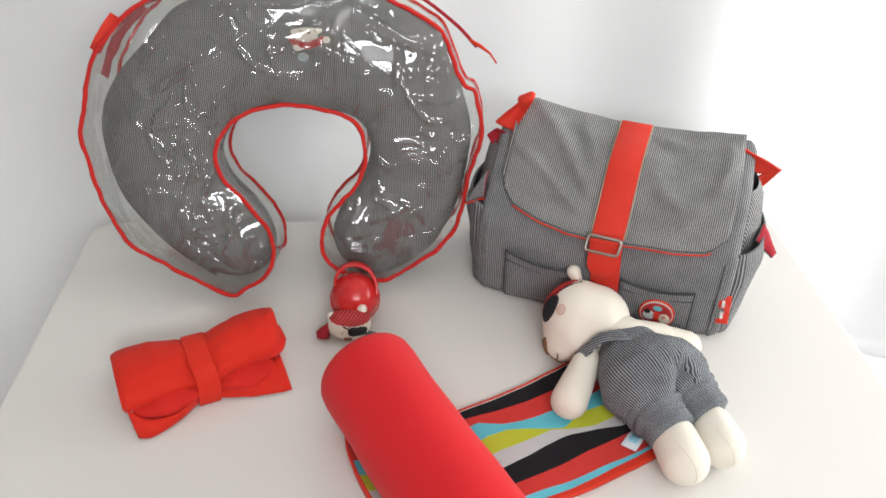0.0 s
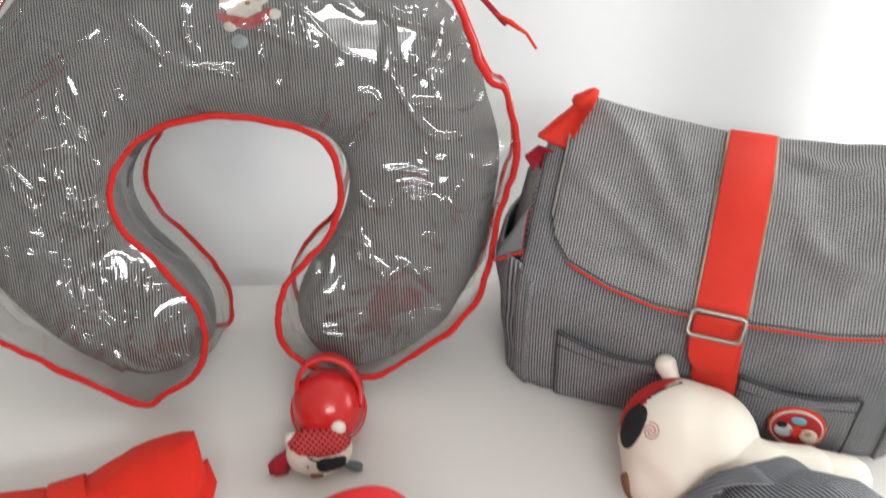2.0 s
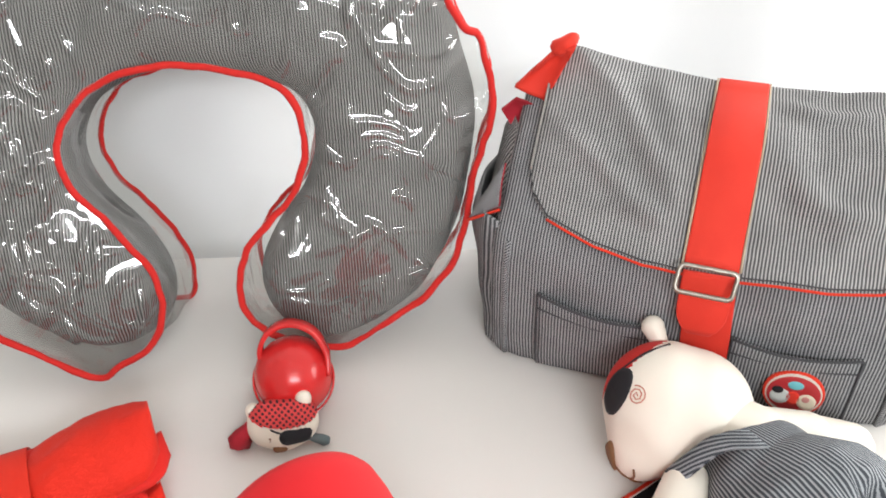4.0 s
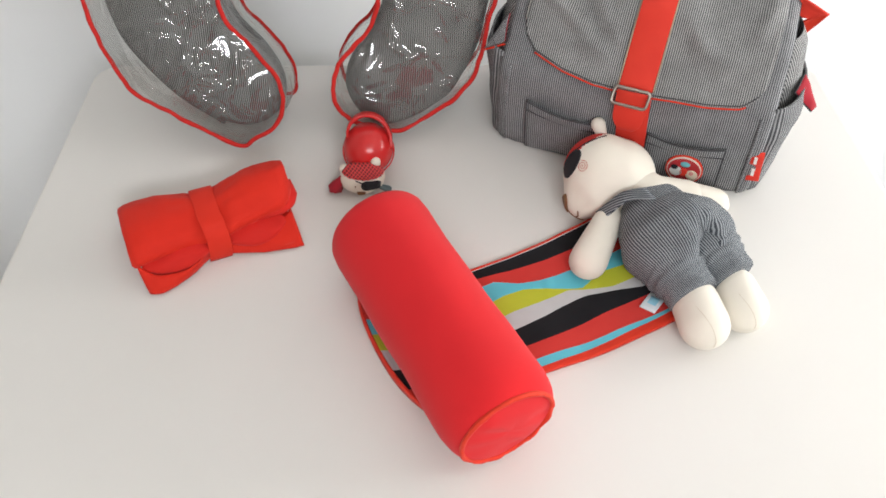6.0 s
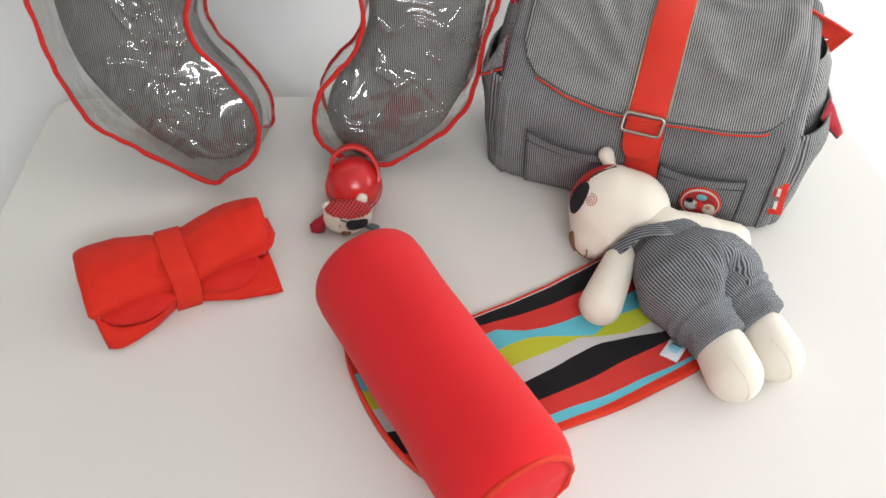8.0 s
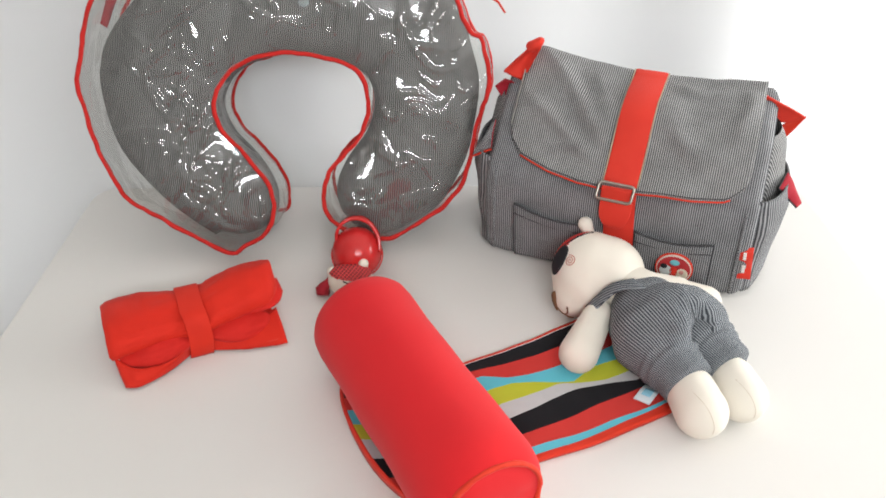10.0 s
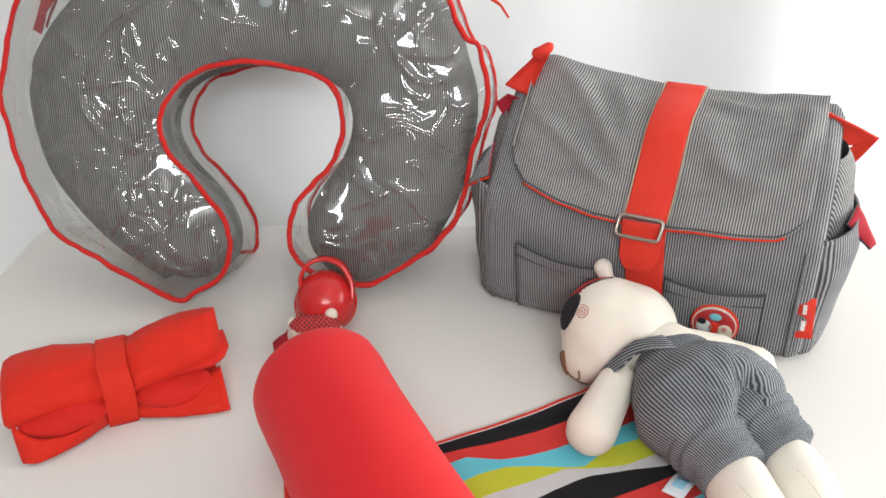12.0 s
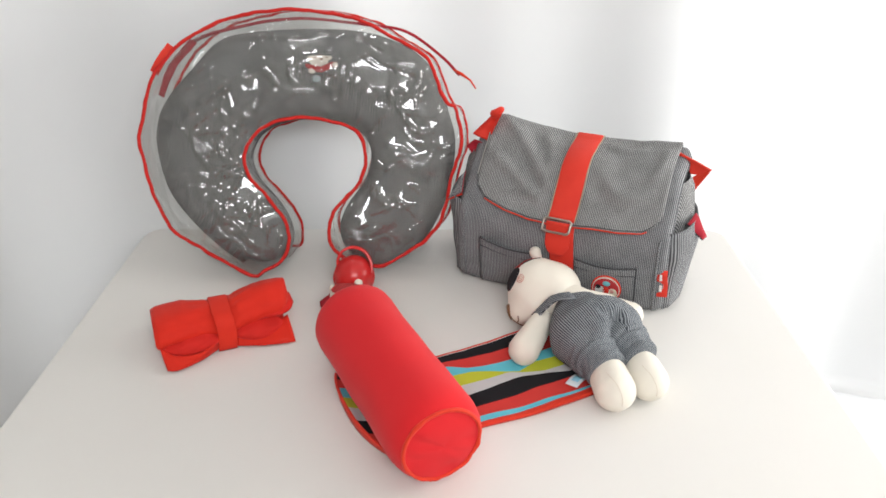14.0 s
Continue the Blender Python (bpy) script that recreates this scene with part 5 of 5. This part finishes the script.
def add_piece(vf, slot, axis_uv=None):
    verts, faces = vf
    pieces.append((verts, faces))
    if callable(slot):
        v = np.array(verts)
        slots.extend(slot(v[list(f)].mean(0)) for f in faces)
    else:
        slots.extend([slot] * len(faces))
    for p in verts:
        uv_all.append(axis_uv(p) if axis_uv else (p[0], p[1]))


HC = np.array([0.198, -0.019, 0.054])
HEAD = [((0.192, -0.015, 0.056), (0.212, -0.024, 0.055), 0.055, 0.053), ((0.172, -0.042, 0.042), (0.161, -0.046, 0.034), 0.032, 0.025)]
CAP_N = np.array([-0.5, 0.8, 0.33]) / np.linalg.norm([-0.5, 0.8, 0.33])
add_piece(blob(HC, HEAD, 0.022, 44, 64, 0.13), lambda c: 6 if ((c - HC) @ CAP_N) / np.linalg.norm(c - HC) > 0.74 else 0)
add_piece(blob((0.1945, 0.034, 0.094), [((0.197, 0.026, 0.09), (0.193, 0.037, 0.1), 0.0075, 0.0105)], 0.01, 14, 18, 0.04), 0)
# neck and shoulders, then the arms
add_piece(blob((0.232, -0.055, 0.05), [((0.215, -0.035, 0.05), (0.248, -0.072, 0.05), 0.036, 0.037)], 0.02, 22, 30, 0.1), 0)
add_piece(blob((0.275, -0.062, 0.045), [((0.25, -0.066, 0.048), (0.302, -0.062, 0.04), 0.034, 0.025)], 0.02, 22, 30, 0.1), 0)
add_piece(blob((0.165, -0.118, 0.034), [((0.185, -0.09, 0.04), (0.145, -0.147, 0.0265), 0.02, 0.0262)], 0.02, 30, 30, 0.12, poles=(0.043, -0.063, -0.018)), 0)
add_piece(blob((0.32, -0.062, 0.032), [((0.296, -0.06, 0.038), (0.346, -0.064, 0.0235), 0.025, 0.0225)], 0.02, 24, 26, 0.1), 0)


def flat_uv(p):
    """Stripes run down the body; beside the back seam the right half is cut on another slant."""
    seam_x = np.interp(-p[1], [0.07, 0.11, 0.15, 0.19], [0.252, 0.266, 0.276, 0.281])
    turn = 0.07 * math.atan2(p[0] - seam_x, max(0.004, p[2] - 0.022))
    return (turn + 0.12 * p[1] + (3.2 * turn * (p[1] + 0.1) if turn > 0 else 0.0), p[1])


TC = np.array([0.26, -0.128, 0.05])
TORSO = [((0.25, -0.108, 0.05), (0.262, -0.138, 0.052), 0.054, 0.073), ((0.236, -0.15, 0.045), (0.295, -0.148, 0.045), 0.046, 0.046)]
tv_, tf_ = blob(TC, TORSO, 0.03, 54, 76, 0.16, squash=(1, 1, 0.85), poles=(-0.3, 0.95, 0))
tv_ = np.array(tv_)
tv_[:, 2] = np.maximum(tv_[:, 2], 0.006)
tv_ = np.array(wavy(tv_, 0.035, 0.004, 3))
for k, p in enumerate(tv_):
    # gathers fan out from the seat
    a = math.atan2(p[1] + 0.195, p[0] - 0.28)
    near = math.exp(-((p[0] - 0.275) ** 2 + (p[1] + 0.18) ** 2) / 0.0016)
    tv_[k, 2] += 0.0035 * near * math.sin(a * 13 + 4 * math.hypot(p[0] - 0.28, p[1] + 0.195) * 20)
    # the seat is drawn in between the legs
    notch = math.exp(-((p[0] - 0.286 - 0.25 * (p[1] + 0.19)) / 0.011) ** 2) * min(1.0, max(0.0, (-0.158 - p[1]) / 0.03))
    tv_[k, 2] = max(0.006, tv_[k, 2] - 0.03 * notch)
    tv_[k, 1] += 0.014 * notch
add_piece((tv_, tf_), 1, flat_uv)
leg_axis = [None, None]


def leg_uv(p):
    a, b = np.array(leg_axis[0]), np.array(leg_axis[1])
    d = (b - a) / np.linalg.norm(b - a)
    side = np.cross(d, (0, 0, 1))
    q = np.array(p) - a
    return (0.04 * math.atan2(q @ side, q[2] + 0.004), q @ d)


for a, b in (((0.24, -0.16, 0.046), (0.264, -0.232, 0.037)), ((0.297, -0.152, 0.046), (0.322, -0.21, 0.037))):
    leg_axis[0], leg_axis[1] = a, b
    axis = np.linspace(a, b, 26)
    rad = np.interp(np.linspace(0, 1, 26), [0, 0.3, 0.6, 0.74, 0.77, 0.8, 0.95, 1.0], [0.043, 0.0435, 0.038, 0.0352, 0.0336, 0.0354, 0.0348, 0.0325])
    lv, lf = tube(axis, rad, 48, False, 1.0)
    lv = np.array(lv)
    along = np.repeat(np.linspace(0, 1, 26), 48)
    fold_ = np.sin(along * 34 + 2.2 * np.sin(np.tile(np.linspace(0, 6.28, 48), 26))) * 0.0018 * np.clip(1 - abs(along - 0.5) * 2.4, 0, 1)
    centre = np.repeat(axis, 48, 0)
    out_ = lv - centre
    out_ /= np.linalg.norm(out_, axis=1)[:, None] + 1e-9
    lv = np.array(wavy(lv + out_ * fold_[:, None], 0.026, 0.0022, 6))
    lv[:, 2] = np.maximum(lv[:, 2], 0.004)
    add_piece((lv, lf), 1, leg_uv)
# feet
FEET = [((0.264, -0.238, 0.033), (0.265, -0.272, 0.033), 0.031, 0.0325), ((0.322, -0.222, 0.031), (0.324, -0.254, 0.031), 0.029, 0.0305)]
add_piece(blob((0.268, -0.256, 0.037), [FEET[0]], 0.02, 28, 34, 0.1), 0)
add_piece(blob((0.326, -0.238, 0.035), [FEET[1]], 0.02, 28, 34, 0.1), 0)
# seams down the soles
for toe in ([(0.25, -0.262, 0.063), (0.262, -0.287, 0.056), (0.268, -0.3, 0.04), (0.268, -0.3055, 0.028)], [(0.312, -0.248, 0.058), (0.322, -0.27, 0.051), (0.327, -0.281, 0.038), (0.327, -0.286, 0.027)]):
    foot = FEET[0] if toe[0][0] < 0.29 else FEET[1]
    mid = 0.5 * (np.array(foot[0]) + np.array(foot[1]))
    pts = []
    for p in spline(toe, 14):
        q = np.array(p) - mid
        q /= np.linalg.norm(q)
        reach = max(r for r in np.linspace(0.01, 0.09, 160) if capsules((mid + q * r)[None], [foot], 0.02)[0] < 0)
        pts.append(mid + q * (reach + 0.0001))
    add_piece(tube(pts, 0.0004, 6), 7)
# bib strap over the shoulder
sh = spline([(0.232, -0.096, 0.094), (0.209, -0.092, 0.088), (0.189, -0.09, 0.073), (0.171, -0.09, 0.048)], 12)
sv, sf, suv = ribbon(sh, [(0.25, -0.9, 0.1)] * 12, [0.026, 0.024, 0.021] + [0.018] * 9, 0.003)
add_piece((wavy(sv, 0.03, 0.002, 2), sf), 1, lambda p: (0.8 * p[1] + 0.3 * p[0], p[0]))


def on_skin(parts, blend, centre, d):
    d = np.array(d, float)
    d /= np.linalg.norm(d)
    r = 0.0
    for step in np.linspace(0.002, 0.14, 200):
        if capsules((centre + d * step)[None], parts, blend)[0] < 0:
            r = step
    return centre + d * r, d


def face_patch(target, rx, ry, turn, lift, slot, n=18):
    """A felt patch laid on the head round the place that the target points at."""
    d = np.array(target) - HC
    d /= np.linalg.norm(d)
    s = np.cross((0, 0, 1), d)
    s /= np.linalg.norm(s)
    up = np.cross(d, s)
    verts = []
    for k in (0.0, 0.4, 0.75, 0.95, 1.0):
        for a in np.linspace(0, 2 * np.pi, n, endpoint=False):
            x, y = k * rx * math.cos(a), k * ry * math.sin(a)
            x, y = x * math.cos(turn) - y * math.sin(turn), x * math.sin(turn) + y * math.cos(turn)
            p, dd = on_skin(HEAD, 0.024, HC, d * 0.05 + s * x + up * y)
            verts.append(p + dd * (lift if k < 1 else -0.001))
    add_piece((verts, grid(5, n, False, True)), slot)


face_patch(HC + (-0.054, 0.003, 0.027), 0.013, 0.02, 0.3, 0.0018, 2)
face_patch(HC + (-0.06, -0.024, -0.022), 0.006, 0.011, 0.2, 0.003, 3)


def thread(targets, radius, slot):
    pts = []
    for t in targets:
        p, d = on_skin(HEAD, 0.024, HC, np.array(t) - HC)
        pts.append(p + d * 0.0006)
    add_piece(tube(spline(pts, 18), radius, 6), slot)


thread([HC + (-0.056, -0.032, -0.025), HC + (-0.051, -0.036, -0.028), HC + (-0.046, -0.039, -0.03)], 0.0011, 3)
thread([HC + (-0.046, -0.039, -0.03), HC + (-0.042, -0.041, -0.022), HC + (-0.041, -0.039, -0.013)], 0.0011, 3)
thread([HC + (-0.046, -0.039, -0.03), HC + (-0.043, -0.042, -0.036), HC + (-0.04, -0.044, -0.042)], 0.0011, 3)
spiral = []
cd = np.array([-0.041, -0.014, 0.036])
cd /= np.linalg.norm(cd)
cs = np.cross((0, 0, 1), cd)
cs /= np.linalg.norm(cs)
cu = np.cross(cd, cs)
for k in range(22):
    a, r = k * 0.72, 0.001 + 0.0062 * k / 21
    spiral.append(HC + cd * 0.05 + r * (math.cos(a) * cs + math.sin(a) * cu))
thread(spiral, 0.0006, 4)
thread([HC + (-0.051, 0.018, 0.04), HC + (-0.029, 0.02, 0.056), HC + (-0.002, 0.026, 0.057)], 0.0012, 2)
# garment seams
for line in ([(0.252, -0.07), (0.266, -0.11), (0.276, -0.15), (0.28, -0.18)], [(0.31, -0.115), (0.29, -0.124), (0.272, -0.132)]):
    pts = []
    for x, y in spline(line, 16):
        p, d = on_skin(TORSO, 0.03, TC, (x - TC[0], y - TC[1], 0.06))
        pts.append((p[0], p[1], TC[2] + (p[2] - TC[2]) * 0.78 + 0.0006))
    add_piece(tube(pts, 0.001, 6), 1, lambda p: (0.0, 0.0))
bear_v, bear_f = merge(*pieces)
tagged(mk("teddy_bear", bear_v, bear_f, BEAR_MATS, uvs=uv_all, index=slots), "ivory velour teddy bear in grey striped overalls lying on its front", "soft toy")

# ---------- small red ball-shaped holder with a bear's head ----------
pod = base("soother_pod", pose(-0.132, 0.094, 0.0), "glossy red plastic soother pod with handle and small bear head", "soother holder")
pv, pf = blob((0, 0, 0.038), [((0, 0, 0.037), (0, 0.002, 0.039), 0.0365, 0.0365)], 0.01, 26, 36, 0.05)
mk("ball", pv, pf, RED_PLASTIC, pod)
lid = [(0.0372 * math.cos(a), 0.0372 * math.sin(a) * 0.8 - 0.004, 0.038 + 0.0372 * math.sin(a) * 0.6) for a in np.linspace(0, 2 * np.pi, 48, endpoint=False)]
mk("rim", *tube(lid, 0.0012, 6, True), RED_PLASTIC, pod)
arch = spline([(-0.027, 0.006, 0.05), (-0.027, 0.012, 0.068), (-0.017, 0.018, 0.082), (0.002, 0.02, 0.087), (0.022, 0.013, 0.081), (0.033, 0.002, 0.063), (0.033, -0.01, 0.046)], 30)
sv, sf, suv = ribbon(arch, [(0.1, 0.85, -0.3)] * 30, 0.0145, 0.0045)
mk("handle", sv, sf, RED_PLASTIC, pod, "moulded carrying handle")
FC = np.array([-0.014, -0.044, 0.025])
add_n = np.array([0.1, 0.22, 0.97])


def dotted_cloth():
    m, nodes, links, b = shader("red_cloth_with_black_dots", 0.8)
    vor = nodes.new("ShaderNodeTexVoronoi")
    vor.voronoi_dimensions = "2D"
    vor.inputs["Scale"].default_value = 250.0
    vor.inputs["Randomness"].default_value = 0.08
    links.new(nodes.new("ShaderNodeTexCoord").outputs["UV"], vor.inputs["Vector"])
    less = math_node(nodes, links, "LESS_THAN", vor.outputs["Distance"], 0.32)
    links.new(two_tone(nodes, links, less, (0.6, 0.045, 0.045), (0.05, 0.008, 0.012)), b.inputs["Base Color"])
    return m


DOTS = dotted_cloth()


def smaller(verts):
    """The small head drawn in towards the ball's foot."""
    at = np.array([-0.01, -0.046, 0.002])
    return at + (np.array(verts) - at) * 0.9


fv_, ff_ = blob(FC, [((-0.026, -0.043, 0.026), (0.0, -0.043, 0.026), 0.0235, 0.0235), ((-0.014, -0.054, 0.016), (-0.012, -0.054, 0.016), 0.012, 0.012)], 0.012, 64, 90, 0.06)
fv_ = np.array(fv_)
fslot = [1 if ((fv_[list(f)].mean(0) - FC) @ add_n) / np.linalg.norm(fv_[list(f)].mean(0) - FC) > 0.36 else 0 for f in ff_]
scarf_f = [f for f, k in zip(ff_, fslot) if k]
face_parts = [(fv_, [f for f, k in zip(ff_, fslot) if not k])]
fslot = [0] * len(face_parts[0][1])
out_ = fv_ - FC
tied = smaller(fv_ + 0.0012 * out_ / np.linalg.norm(out_, axis=1)[:, None])
used = sorted({k for f in scarf_f for k in f})
where = {k: n for n, k in enumerate(used)}
ax, ay = np.array([0.99, 0.1, -0.08]), np.array([0.02, 0.62, 0.78])
mk("scarf", tied[used], [tuple(where[k] for k in f) for f in scarf_f], DOTS, pod, "red headscarf with black dots", uvs=[(0.7071 * (p @ ax + p @ ay), 0.7071 * (p @ ay - p @ ax)) for p in tied[used]])
for ex, ez in ((0.01, 0.047), (-0.041, 0.037)):
    face_parts.append(blob((ex, -0.034, ez), [((ex, -0.034, ez - 0.004), (ex, -0.034, ez + 0.001), 0.0076, 0.0084)], 0.01, 12, 16, 0.02))
    fslot += [0] * len(face_parts[-1][1])
patch_v, patch_f = blob((-0.003, -0.066, 0.03), [((-0.009, -0.0645, 0.0275), (0.007, -0.061, 0.0265), 0.0088, 0.0092)], 0.004, 14, 20, 0.02)
face_parts.append((patch_v, patch_f))
fslot += [2] * len(patch_f)
nose_v, nose_f = blob((-0.017, -0.0665, 0.0145), [((-0.0205, -0.066, 0.014), (-0.0135, -0.066, 0.014), 0.0046, 0.0044)], 0.004, 10, 14, 0.02)
face_parts.append((nose_v, nose_f))
fslot += [3] * len(nose_f)
eye_v, eye_f = blob((-0.026, -0.0668, 0.027), [((-0.026, -0.0665, 0.026), (-0.026, -0.0665, 0.029), 0.0014, 0.0014)], 0.004, 8, 10, 0.01)
face_parts.append((eye_v, eye_f))
fslot += [3] * len(eye_f)
cord = spline([(-0.034, -0.052, 0.043), (-0.022, -0.064, 0.037), (-0.006, -0.067, 0.0335), (0.008, -0.061, 0.036), (0.014, -0.05, 0.038)], 20)
cv_, cf_ = tube(cord, 0.0011, 6)
face_parts.append((cv_, cf_))
fslot += [2] * len(cf_)
hv_, hf_ = merge(*face_parts)
hv_ = smaller(hv_)
mk("bear_head", hv_, hf_, [CREAM_PLASTIC, CREAM_PLASTIC, BLACK_FELT, BROWN_THREAD], pod, "cream bear head with dotted red scarf and black eye patch", index=fslot)
kv_, kf_ = blob((-0.05, -0.04, 0.024), [((-0.042, -0.045, 0.033), (-0.059, -0.047, 0.012), 0.0045, 0.0105)], 0.01, 14, 18, 0.03)
mk("scarf_knot", smaller(wavy(kv_, 0.009, 0.0055, 4)), kf_, DARK_RED, pod, "red scarf knot")
kv_, kf_ = blob((0.02, -0.056, 0.012), [((0.013, -0.056, 0.014), (0.027, -0.058, 0.008), 0.004, 0.006)], 0.006, 12, 14, 0.03)
mk("scarf_end", smaller(kv_), kf_, plain("slate_felt", (0.12, 0.16, 0.17), 0.85), pod, "slate-grey scarf end")
